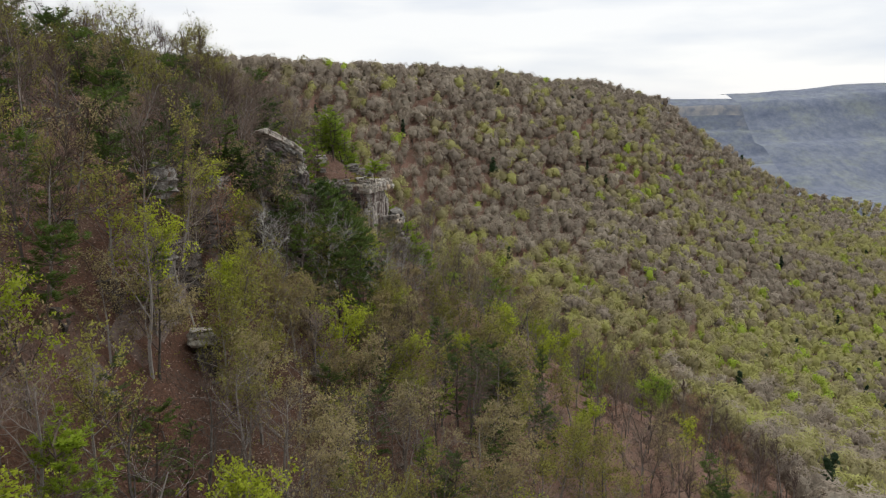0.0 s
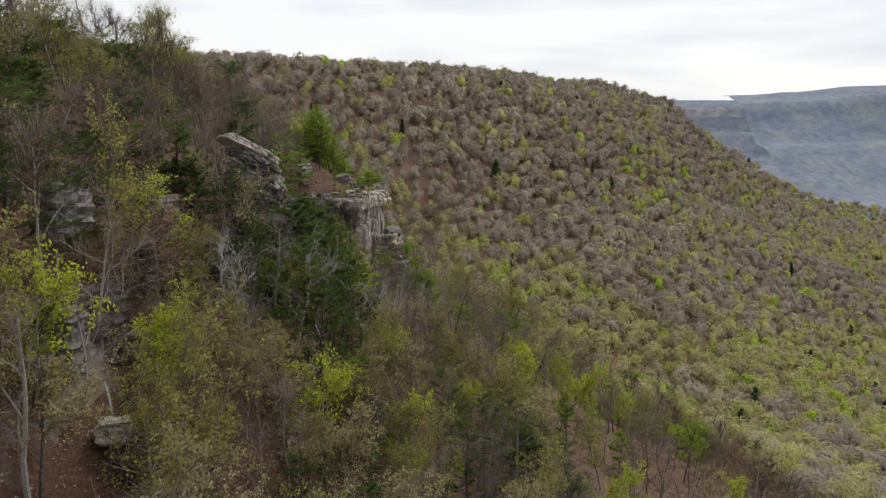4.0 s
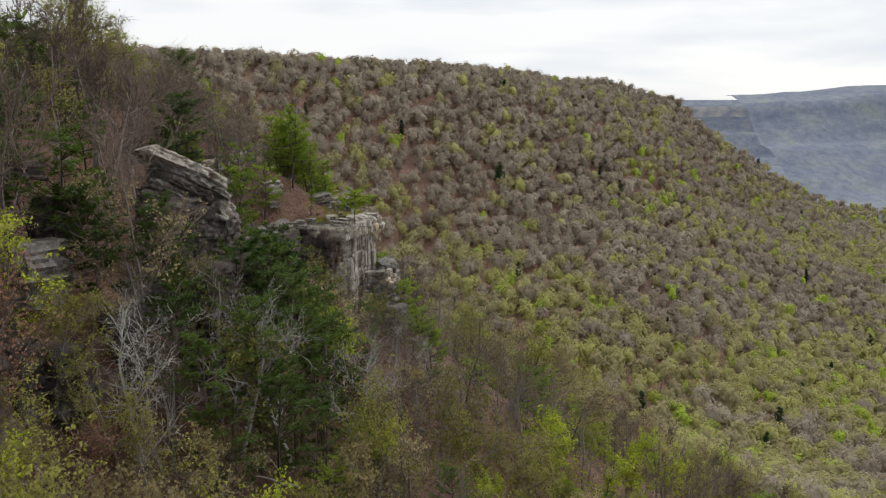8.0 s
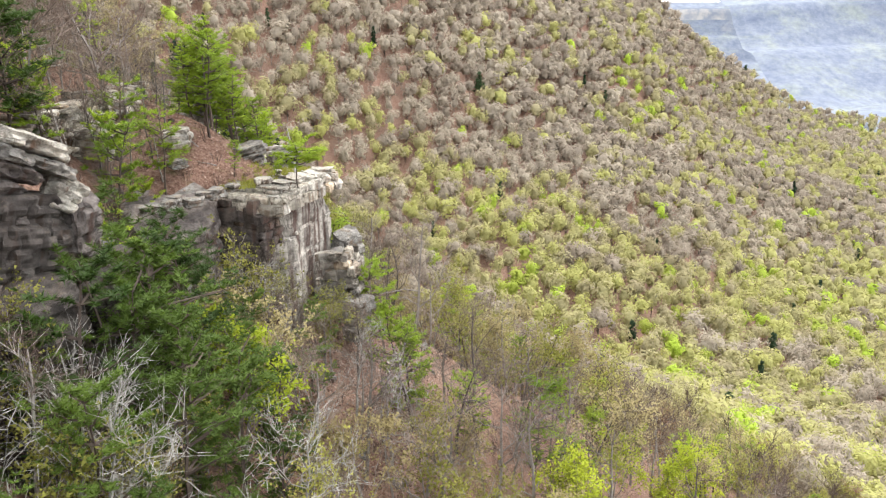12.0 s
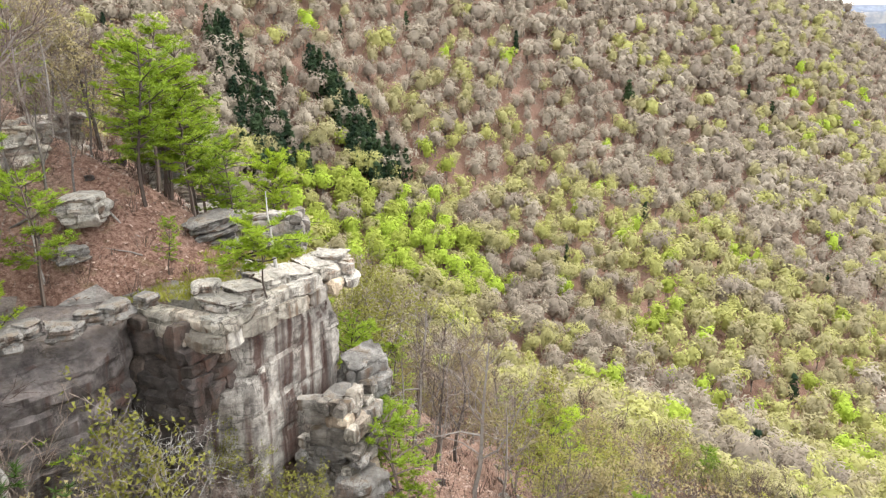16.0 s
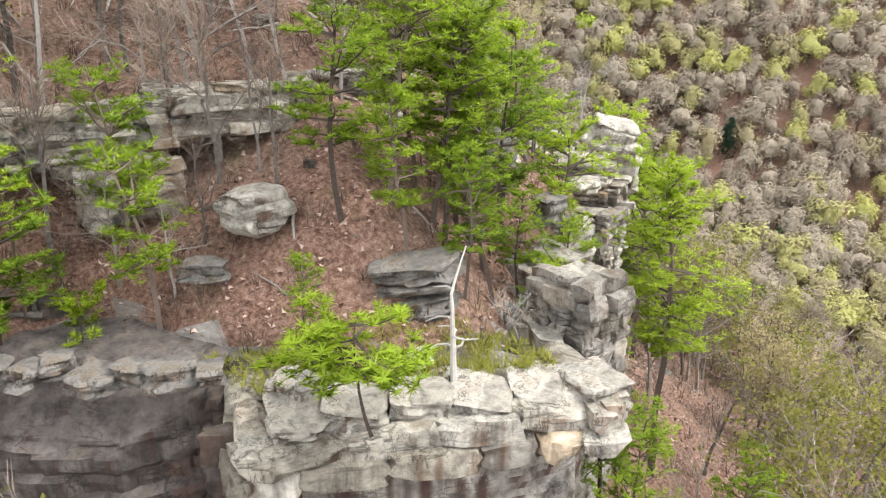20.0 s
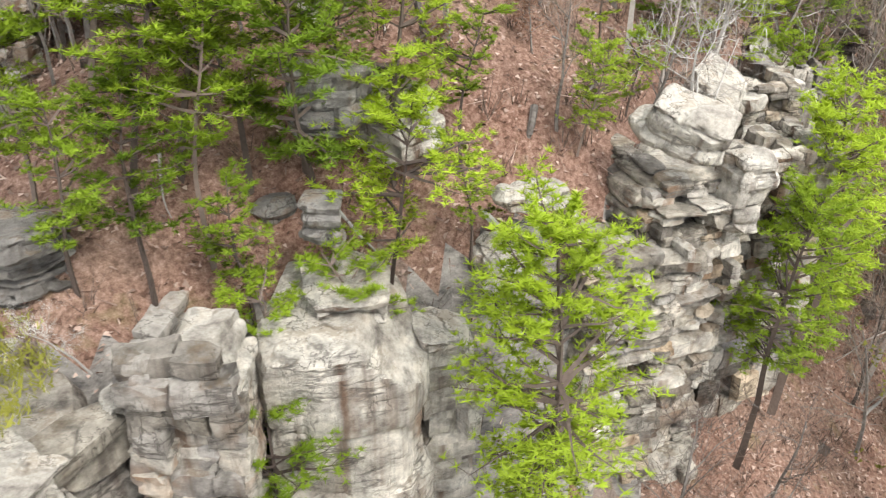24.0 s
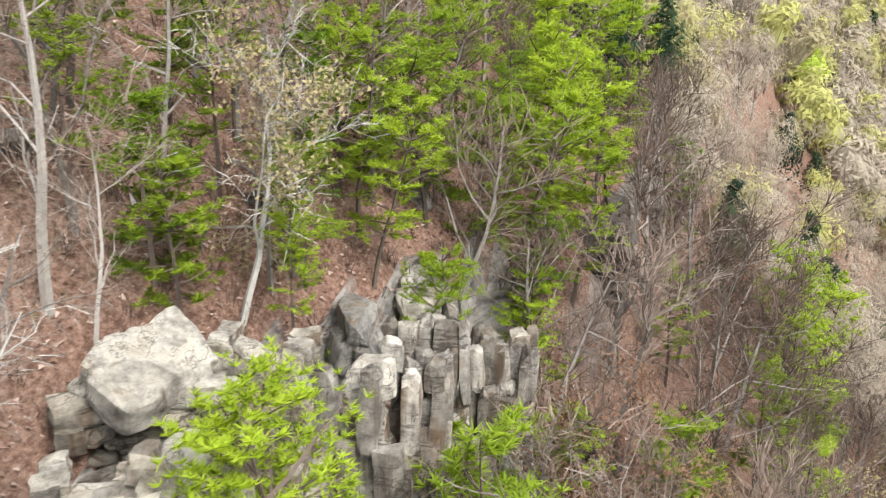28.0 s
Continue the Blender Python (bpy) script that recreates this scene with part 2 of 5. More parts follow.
MAT = {
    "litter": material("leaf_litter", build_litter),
    "stone": material("pale_sandstone", build_stone((0.77, 0.72, 0.63), (0.10, 0.085, 0.078), (0.27, 0.15, 0.085), 0.55), 0.9),
    "stone_prow": material("stained_sandstone", build_stone((0.64, 0.59, 0.52), (0.085, 0.07, 0.065), (0.15, 0.062, 0.045), 0.55, stain=0.07), 0.9),
    "stone_moss": material("mossy_sandstone", build_stone((0.38, 0.36, 0.33), (0.10, 0.09, 0.08), (0.27, 0.17, 0.11), 0.7), 0.9),
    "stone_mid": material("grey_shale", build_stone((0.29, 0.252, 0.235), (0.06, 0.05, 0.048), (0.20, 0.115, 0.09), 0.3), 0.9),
    # dark shale, lowered further to paint in the shade of trees and overhangs
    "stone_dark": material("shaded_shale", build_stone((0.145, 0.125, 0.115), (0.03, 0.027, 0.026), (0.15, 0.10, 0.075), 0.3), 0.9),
    "bed": material("bedded_sandstone", build_stone((0.80, 0.755, 0.67), (0.12, 0.10, 0.09), (0.36, 0.20, 0.11), 0.5, True), 0.9),
    "bed_grey": material("bedded_grey_sandstone", build_stone((0.50, 0.47, 0.43), (0.09, 0.08, 0.075), (0.26, 0.16, 0.10), 0.6, True), 0.9),
    # beds for the prow's south face, its shade put into the colour
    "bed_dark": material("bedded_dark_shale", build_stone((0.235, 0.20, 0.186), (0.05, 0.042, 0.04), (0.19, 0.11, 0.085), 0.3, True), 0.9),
    "bark_pine": material("pine_bark", build_plain((0.050, 0.038, 0.032), (0.15, 0.115, 0.095), 6)),
    "bark_grey": material("grey_bark", build_plain((0.055, 0.046, 0.040), (0.36, 0.33, 0.30), 5)),
    "bark_white": material("bleached_deadwood", build_plain((0.26, 0.245, 0.225), (0.52, 0.50, 0.46), 5)),
    "grass": material("ledge_grass", build_leaf((0.16, 0.18, 0.03), (0.34, 0.33, 0.07))),
    "twig": material("twigs", build_plain((0.070, 0.046, 0.036), (0.28, 0.22, 0.18), 2)),
    "needles": material("pine_needles", build_leaf((0.145, 0.235, 0.014), (0.38, 0.50, 0.032)), 0.6, 0.3),
    "needles_dark": material("hemlock_needles", build_leaf((0.018, 0.042, 0.014), (0.045, 0.085, 0.024)), 0.6, 0.3),
    "needles_deep": material("deep_pine_needles", build_leaf((0.040, 0.078, 0.012), (0.12, 0.185, 0.024)), 0.6, 0.3),
    "needles_mid": material("green_pine_needles", build_leaf((0.13, 0.215, 0.013), (0.36, 0.48, 0.030)), 0.6, 0.3),
    "lime": material("fresh_lime_leaves", build_leaf((0.27, 0.34, 0.025), (0.46, 0.52, 0.05))),
    "olive": material("opening_olive_leaves", build_leaf((0.19, 0.19, 0.04), (0.38, 0.37, 0.09))),
    "tan": material("tan_catkins", build_leaf((0.26, 0.21, 0.095), (0.42, 0.36, 0.19))),
    "russet": material("russet_buds", build_leaf((0.20, 0.105, 0.065), (0.32, 0.185, 0.125))),
    "flakes": material("fallen_leaves", build_plain((0.08, 0.044, 0.031), (0.46, 0.345, 0.285), 1.0, "tint", 0.85)),
    "far_grey": material("far_bare_crowns", build_crown((0.32, 0.270, 0.215), (0.44, 0.385, 0.305))),
    "far_olive": material("far_olive_crowns", build_crown((0.365, 0.320, 0.195), (0.46, 0.455, 0.165))),
    "far_lime": material("far_lime_crowns", build_crown((0.35, 0.39, 0.08), (0.43, 0.55, 0.075))),
    "far_pine": material("far_evergreen_crowns", build_crown((0.022, 0.044, 0.024), (0.055, 0.09, 0.038))),
}


# blue-grey tones put the haze of distance into the colour of the woods
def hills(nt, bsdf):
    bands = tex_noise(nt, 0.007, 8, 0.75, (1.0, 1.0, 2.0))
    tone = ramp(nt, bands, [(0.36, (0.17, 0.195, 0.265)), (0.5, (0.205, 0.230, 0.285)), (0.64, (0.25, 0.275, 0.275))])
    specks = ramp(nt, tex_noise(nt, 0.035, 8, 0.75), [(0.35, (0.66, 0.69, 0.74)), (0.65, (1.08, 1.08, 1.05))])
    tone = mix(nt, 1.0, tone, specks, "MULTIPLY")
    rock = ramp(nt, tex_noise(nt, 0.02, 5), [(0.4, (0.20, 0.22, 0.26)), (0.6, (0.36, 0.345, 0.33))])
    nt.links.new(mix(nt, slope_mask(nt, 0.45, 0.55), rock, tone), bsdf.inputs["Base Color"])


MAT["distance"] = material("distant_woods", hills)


# ---- shared mesh tools ----
def hash3(i, j, k):
    n = (i * 374761393 + j * 668265263 + k * 2147483647 + 974711) & 0x7FFFFFFF
    n = ((n ^ (n >> 13)) * 1274126177) & 0x7FFFFFFF
    return ((n ^ (n >> 16)) & 0xFFFF) / 65535.0


def vnoise(x, y, z=0.0):
    """Smooth value noise from 0 to 1 on arrays."""
    x, y, z = np.broadcast_arrays(np.asarray(x, float), np.asarray(y, float), np.asarray(z, float))
    i, j, k = (np.floor(v).astype(np.int64) for v in (x, y, z))
    f, g, h = (v - np.floor(v) for v in (x, y, z))
    f, g, h = (v * v * (3 - 2 * v) for v in (f, g, h))
    out = 0
    for a in (0, 1):
        for b in (0, 1):
            for c in (0, 1):
                out = out + hash3(i + a, j + b, k + c) * (f if a else 1 - f) * (g if b else 1 - g) * (h if c else 1 - h)
    return out


def fbm(x, y, z=0.0, octaves=4):
    out, amp, tot = 0, 1.0, 0.0
    for o in range(octaves):
        out = out + amp * vnoise(x * 2**o + 17.3 * o, y * 2**o - 9.1 * o, z * 2**o + 4.7 * o)
        tot += amp
        amp *= 0.5
    return out / tot


def mesh_of(name, verts, faces, mat, smooth=False):
    """A mesh from an array of places and an array of triangles or quads, all of one size."""
    me = bpy.data.meshes.new(name)
    verts, faces = np.asarray(verts, np.float32), np.asarray(faces, np.int32)
    n, k = faces.shape
    me.vertices.add(len(verts))
    me.vertices.foreach_set("co", verts.ravel())
    me.loops.add(n * k)
    me.loops.foreach_set("vertex_index", faces.ravel())
    me.polygons.add(n)
    me.polygons.foreach_set("loop_start", np.arange(0, n * k, k, dtype=np.int32))
    me.polygons.foreach_set("use_smooth", np.full(n, smooth))
    me.update(calc_edges=True)
    me.materials.append(mat)
    return me


def part(name, data, parent=None, label=""):
    ob = new(name, data)
    if parent is not None:
        ob.parent = parent
    return tagged(ob, label)


# ---- the lie of the land ----
RIM = np.array([(-52, -330), (-44, -120), (-33, -50), (-30, 20), (-28, 55), (-21, 80), (-20.5, 96), (-14.5, 100), (-11.5, 105), (-11, 110.5),
                (-15.5, 115), (-19, 119), (-25, 126.5), (-36, 130.5), (-44, 132.5), (-52, 135), (-66, 138), (-107, 144), (-160, 156), (-320, 215), (-700, 320)], float)


def rim_distance(x, y):
    """Metres from the cliff's edge: above it negative, below it positive."""
    x, y = np.asarray(x, float), np.asarray(y, float)
    best, side = np.full(x.shape, 1e9), np.zeros(x.shape)
    for (ax, ay), (bx, by) in zip(RIM[:-1], RIM[1:]):
        ux, uy = bx - ax, by - ay
        t = np.clip(((x - ax) * ux + (y - ay) * uy) / (ux * ux + uy * uy), 0, 1)
        dx, dy = x - ax - t * ux, y - ay - t * uy
        d = np.hypot(dx, dy)
        s = np.sign(ux * dy - uy * dx)
        side = np.where(d < best, s, side)
        best = np.minimum(d, best)
    return -side * best


def land(x, y):
    """The height of the ground."""
    x, y = np.asarray(x, float), np.asarray(y, float)
    d = rim_distance(x, y) + 3.0 * (fbm(x / 9, y / 9, 3.1, 3) - 0.5) * np.clip((np.abs(x + 15) + np.abs(y - 110)) / 60, 0.15, 1)
    knots = [20, 45, 100, 220, 400, 700, 1500]
    deep = [-40, -60, -90, -146, -195, -235, -245]
    bank = np.interp(d, [-260, -90, -45, -22, -13, -8, -4, -1, 1.0, 4, 10] + knots, [14, 9, 6, 0, -5.8, -9.3, -11.8, -13.2, -15.5, -22, -30.5] + deep)
    scarp = np.interp(d, [-260, -90, -45, -22, -13, -8, -4.6, -3.2, -1.2, 3, 10] + knots, [14, 9, 6, 0, -5.8, -9.3, -12.0, -13.4, -25, -27.5, -32.5] + deep)
    cut = np.clip((y - 68) / 8, 0, 1) * np.clip((x + 62) / 10, 0, 1)
    spur = bank + (scarp - bank) * cut
    u = -0.75 * x + 0.66 * y
    hill = np.interp(u, [-600, -150, 0, 170, 250, 310, 365, 420, 455, 900], [-250, -235, -202, -132, -104, -78, -30, 13, 30, 36])
    hill = np.minimum(hill, np.interp(y, [0, 870, 1100, 1700], [60, 32, -120, -240]))
    fall = np.clip(x - 0.28 * (y + 40), 0, None)
    hill = hill - 38 * (1 - np.exp(-fall / 50)) * np.clip((y - 300) / 200, 0, 1)
    k = 14.0
    m = np.maximum(spur, hill)
    z = m + k * np.log(np.exp((spur - m) / k) + np.exp((hill - m) / k)) - k * 0.2 * np.exp(-np.abs(spur - hill) / k)
    near = np.clip(1 - np.abs(d) / 12, 0, 1)
    z = z + 14 * (fbm(x / 120, y / 120, 0.0, 4) - 0.5) * np.clip((np.hypot(x + 20, y - 80) - 60) / 200, 0, 1)
    z = z + (1.6 + 1.2 * near) * (fbm(x / 7, y / 7, 1.0, 4) - 0.5) + 0.5 * (fbm(x / 1.7, y / 1.7, 2.0, 3) - 0.5)
    return z


def graded(lo, hi, step, reach_lo, reach_hi):
    mid = list(np.arange(lo, hi + step, step))
    s, a = step, mid[-1]
    while a < reach_hi:
        s *= 1.09
        a += s
        mid.append(a)
    s, a = step, mid[0]
    while a > reach_lo:
        s *= 1.09
        a -= s
        mid.insert(0, a)
    return np.array(mid)


gx, gy = graded(-75, 45, 1.0, -2600, 4200), graded(20, 175, 1.0, -1500, 4600)
XX, YY = np.meshgrid(gx, gy)
ZZ = land(XX, YY)
idx = np.arange(XX.size).reshape(XX.shape)
quads = np.stack([idx[:-1, :-1], idx[:-1, 1:], idx[1:, 1:], idx[1:, :-1]], -1).reshape(-1, 4)
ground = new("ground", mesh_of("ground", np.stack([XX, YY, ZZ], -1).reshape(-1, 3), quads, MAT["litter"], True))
# ground beyond 1150 m takes the same haze-tinted colours
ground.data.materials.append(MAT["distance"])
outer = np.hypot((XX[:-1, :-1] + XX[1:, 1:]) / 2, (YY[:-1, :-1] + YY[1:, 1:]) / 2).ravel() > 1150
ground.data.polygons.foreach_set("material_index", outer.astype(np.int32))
tagged(ground, "steep hillside of brown leaf litter falling into a wooded cove", "ground", kind="structure")

# the plateaus on the far side of the valley, kilometres off
def far_ridge(label, x0, x1, y0, depth, top, low, seed, sag):
    fu, fv = np.meshgrid(np.linspace(0, 1, 120), np.linspace(0, 1, 44))
    prof = np.interp(fv, [0, 0.30, 0.52, 0.60, 0.70, 0.74, 0.86, 0.90, 1.0], [0, 0.20, 0.52, 0.55, 0.76, 0.90, 0.97, 1.0, 1.0])
    rise = top * np.interp(fu, [0, 0.06, 0.12, 0.20, 0.30, 1], [sag, sag + 0.06, 0.5 * sag + 0.44, 0.92, 0.99, 1.06])
    fx = x0 + (x1 - x0) * fu
    fy = y0 + depth * fv + 260 * (fbm(fu * 5, fv * 0.6, seed, 3) - 0.5) * (1 - 0.3 * fv)
    fz = low + (rise - low) * prof + 26 * (fbm(fu * 22, fv * 9, seed + 3, 4) - 0.5) * np.clip(1.25 - fv, 0.12, 1)
    fi = np.arange(fx.size).reshape(fx.shape)
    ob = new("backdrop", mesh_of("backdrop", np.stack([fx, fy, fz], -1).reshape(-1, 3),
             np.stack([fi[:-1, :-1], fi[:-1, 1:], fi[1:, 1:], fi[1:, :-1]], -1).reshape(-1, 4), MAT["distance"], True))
    return tagged(ob, label, "distant hills", kind="structure")


far_ridge("wooded plateau across the valley, haze painted in blue-grey", 1020, 3300, 2050, 950, 112, -300, 8, 0.60)
far_ridge("ridge on the horizon beyond the valley, haze painted pale blue", 300, 2600, 3700, 500, 72, -280, 15, 0.9)


# ---- the far woods ----
def unit_rows(v):
    return v / (np.linalg.norm(v, axis=1)[:, None] + 1e-9)


def unit(v):
    return v / (math.sqrt(v[0] * v[0] + v[1] * v[1] + v[2] * v[2]) + 1e-9)


def tubes(segs, sides):
    """Tapered prisms along the pieces (p, q, r0, r1)."""
    P, Q = np.array([s[0] for s in segs]), np.array([s[1] for s in segs])
    R0, R1 = np.array([s[2] for s in segs]), np.array([s[3] for s in segs])
    d = Q - P
    d /= np.linalg.norm(d, axis=1)[:, None] + 1e-9
    ref = np.where(np.abs(d[:, 2:3]) > 0.9, np.array([[1.0, 0, 0]]), np.array([[0, 0, 1.0]]))
    u = np.cross(d, ref)
    u /= np.linalg.norm(u, axis=1)[:, None] + 1e-9
    v = np.cross(d, u)
    rings = []
    for k in range(sides):
        a = 2 * math.pi * k / sides
        w = math.cos(a) * u + math.sin(a) * v
        rings.append((P + w * R0[:, None], Q + w * R1[:, None]))
    n = len(segs)
    V = np.stack([r[0] for r in rings] + [r[1] for r in rings], 1).reshape(-1, 3)
    base = np.arange(n)[:, None] * 2 * sides
    F = [np.concatenate([base + k, base + (k + 1) % sides, base + sides + (k + 1) % sides, base + sides + k], 1) for k in range(sides)]
    return V, np.concatenate(F)


def crown_kit(seed, n, width, low, size, twiggy=0.0, cone=0.0, limbs=5, core=0.60):
    """A tree far off, one metre tall: loose sprays over several rounded clumps, and a trunk that forks into limbs."""
    r = np.random.RandomState(seed)
    k = r.randint(6, 10)
    a = 6.283 * (np.arange(k) + r.rand(k)) / k
    out_to = 0.5 * width * r.uniform(0.25, 0.78, k)
    mid = low + (1 - low) * r.uniform(0.22, 0.74, k)
    hubs = np.column_stack([np.cos(a) * out_to, np.sin(a) * out_to, mid])
    hubs = np.concatenate([hubs, [[0, 0, low + 0.66 * (1 - low)]]])
    girth = np.concatenate([0.5 * width * r.uniform(0.26, 0.56, k), [0.5 * width * 0.55]])
    if cone:
        hubs = np.column_stack([r.normal(0, 0.05, k + 1) * width, r.normal(0, 0.05, k + 1) * width, np.linspace(low + 0.12, 0.88, k + 1)])
        girth = 0.5 * width * np.linspace(1.0, 0.22, k + 1)
    h = r.randint(k + 1, size=n)
    o = r.normal(size=(n, 3))
    o[:, 2] = np.where(r.rand(n) < 0.3, np.abs(o[:, 2]), o[:, 2] + 0.15)
    o /= np.linalg.norm(o, axis=1)[:, None]
    p = hubs[h] + o * (girth[h] * r.uniform(0.60, 1.06, n))[:, None] * (1, 1, 1.15)
    p[:, 2] = np.clip(p[:, 2], low * 0.7, 1.02)
    face = unit_rows(0.75 * o + 0.5 * unit_rows(p - (0, 0, 0.45)) + np.array([0, 0, 0.22]) + 0.40 * r.normal(size=(n, 3)))
    side = unit_rows(np.cross(np.array([0, 0, 1.0]) + 0.7 * r.normal(size=(n, 3)), face))
    rise = np.cross(face, side)
    long_ = size * (1 + 0.8 * twiggy) * r.uniform(0.6, 1.4, (n, 1))
    wide = size * (1 - 0.45 * twiggy) * r.uniform(0.5, 1.1, (n, 1))
    tri = np.stack([p - rise * long_ * 0.5 - side * wide * 0.5, p - rise * long_ * 0.2 + side * wide * 0.6, p + rise * long_ * 0.6], 1).reshape(-1, 3)
    puff = np.repeat(unit_rows(face + 0.5 * unit_rows(p - (0, 0, 0.5)) + 0.1 * r.normal(size=(n, 3))), 3, axis=0)
    # the thick of the crown behind its sprays
    th, ph = np.meshgrid((0.0, 0.85, 1.6, 2.35), 2 * math.pi * np.arange(6) / 6, indexing="ij")
    c = np.stack([np.sin(th) * np.cos(ph), np.sin(th) * np.sin(ph), np.cos(th)], -1).reshape(-1, 3)
    ci = np.arange(24).reshape(4, 6)
    cj = np.roll(ci, -1, axis=1)
    cf = np.concatenate([np.stack([ci[:-1], ci[1:], cj[1:]], -1).reshape(-1, 3), np.stack([ci[1:-1], cj[2:], cj[1:-1]], -1).reshape(-1, 3)])
    lump = c * (0.5 * width * core, 0.5 * width * core, 0.62 * core * (1 - low)) * r.uniform(0.75, 1.2, (24, 1))
    lump[:6] = lump[:6].mean(0)
    lump = lump * (1 - cone * np.clip(0.5 + c[:, 2:3], 0, 1)) * (1, 1, 1) + (0, 0, low + 0.45 * (1 - low))
    tri_f = np.concatenate([np.arange(3 * n).reshape(-1, 3), cf + 3 * n])
    tri, puff = np.concatenate([tri, lump]), np.concatenate([puff, unit_rows(c + np.array([0, 0, 0.25]))])
    segs = [(np.array([0, 0, -0.05]), np.array([0, 0, low + 0.1]), 0.017, 0.012), (np.array([0, 0, low + 0.1]), np.array([0, 0, 0.8]), 0.012, 0.004)]
    for q in hubs[:limbs]:
        segs.append((np.array([0, 0, low * r.uniform(0.7, 1.2)]), q, 0.008, 0.003))
    tv, tq = tubes(segs, 3)
    tf = np.concatenate([tq[:, (0, 1, 2)], tq[:, (0, 2, 3)]])
    tn = unit_rows(tv * (1, 1, 0) + np.array([0.001, 0, 0.01]))
    return (np.concatenate([tri, tv]), np.concatenate([tri_f, tf + len(tri)]), np.concatenate([puff, tn]),
            np.concatenate([np.zeros(len(tri)), np.ones(len(tv))]))


def plant_woods(name, kits, places, heights, mat, label, category="trees"):
    """Hundreds of far trees as one piece of stuff, each with its own tint, turn and height."""
    r = np.random.RandomState(len(places) + 5)
    V, F, N, T, W, off = [], [], [], [], [], 0
    for (x, y, z), h in zip(places, heights):
        v, f, nn, wood = kits[r.randint(len(kits))]
        c, s = math.cos(a := r.rand() * 6.28), math.sin(a)
        w = h * (0.8 + 0.4 * r.rand())
        q = np.stack([(v[:, 0] * c - v[:, 1] * s) * w + x, (v[:, 0] * s + v[:, 1] * c) * w + y, v[:, 2] * h + z], -1)
        V.append(q)
        N.append(np.stack([nn[:, 0] * c - nn[:, 1] * s, nn[:, 0] * s + nn[:, 1] * c, nn[:, 2]], -1))
        F.append(f + off)
        T.append(np.full(len(v), r.rand()))
        W.append(wood)
        off += len(v)
    me = mesh_of(name, np.concatenate(V), np.concatenate(F), mat, True)
    me.normals_split_custom_set_from_vertices(np.concatenate(N).astype(np.float32))
    at = me.attributes.new("tint", "FLOAT", "POINT")
    at.data.foreach_set("value", np.concatenate(T).astype(np.float32))
    at = me.attributes.new("wood", "FLOAT", "POINT")
    at.data.foreach_set("value", np.concatenate(W).astype(np.float32))
    return tagged(new(name, me), label, category, kind="stuff")


rw = np.random.RandomState(11)


def scatter(n, x0, x1, y0, y1, keep):
    p = np.stack([x0 + (x1 - x0) * rw.rand(n), y0 + (y1 - y0) * rw.rand(n)], -1)
    return p[keep(p[:, 0], p[:, 1])]


def thin(p, gap):
    """Drops places nearer to an earlier one than gap."""
    cells, out = {}, []
    for x, y in p:
        i, j = int(x // gap), int(y // gap)
        if all((x - a) ** 2 + (y - b) ** 2 > gap * gap for di in (-1, 0, 1) for dj in (-1, 0, 1) for a, b in cells.get((i + di, j + dj), ())):
            cells.setdefault((i, j), []).append((x, y))
            out.append((x, y))
    return np.array(out)


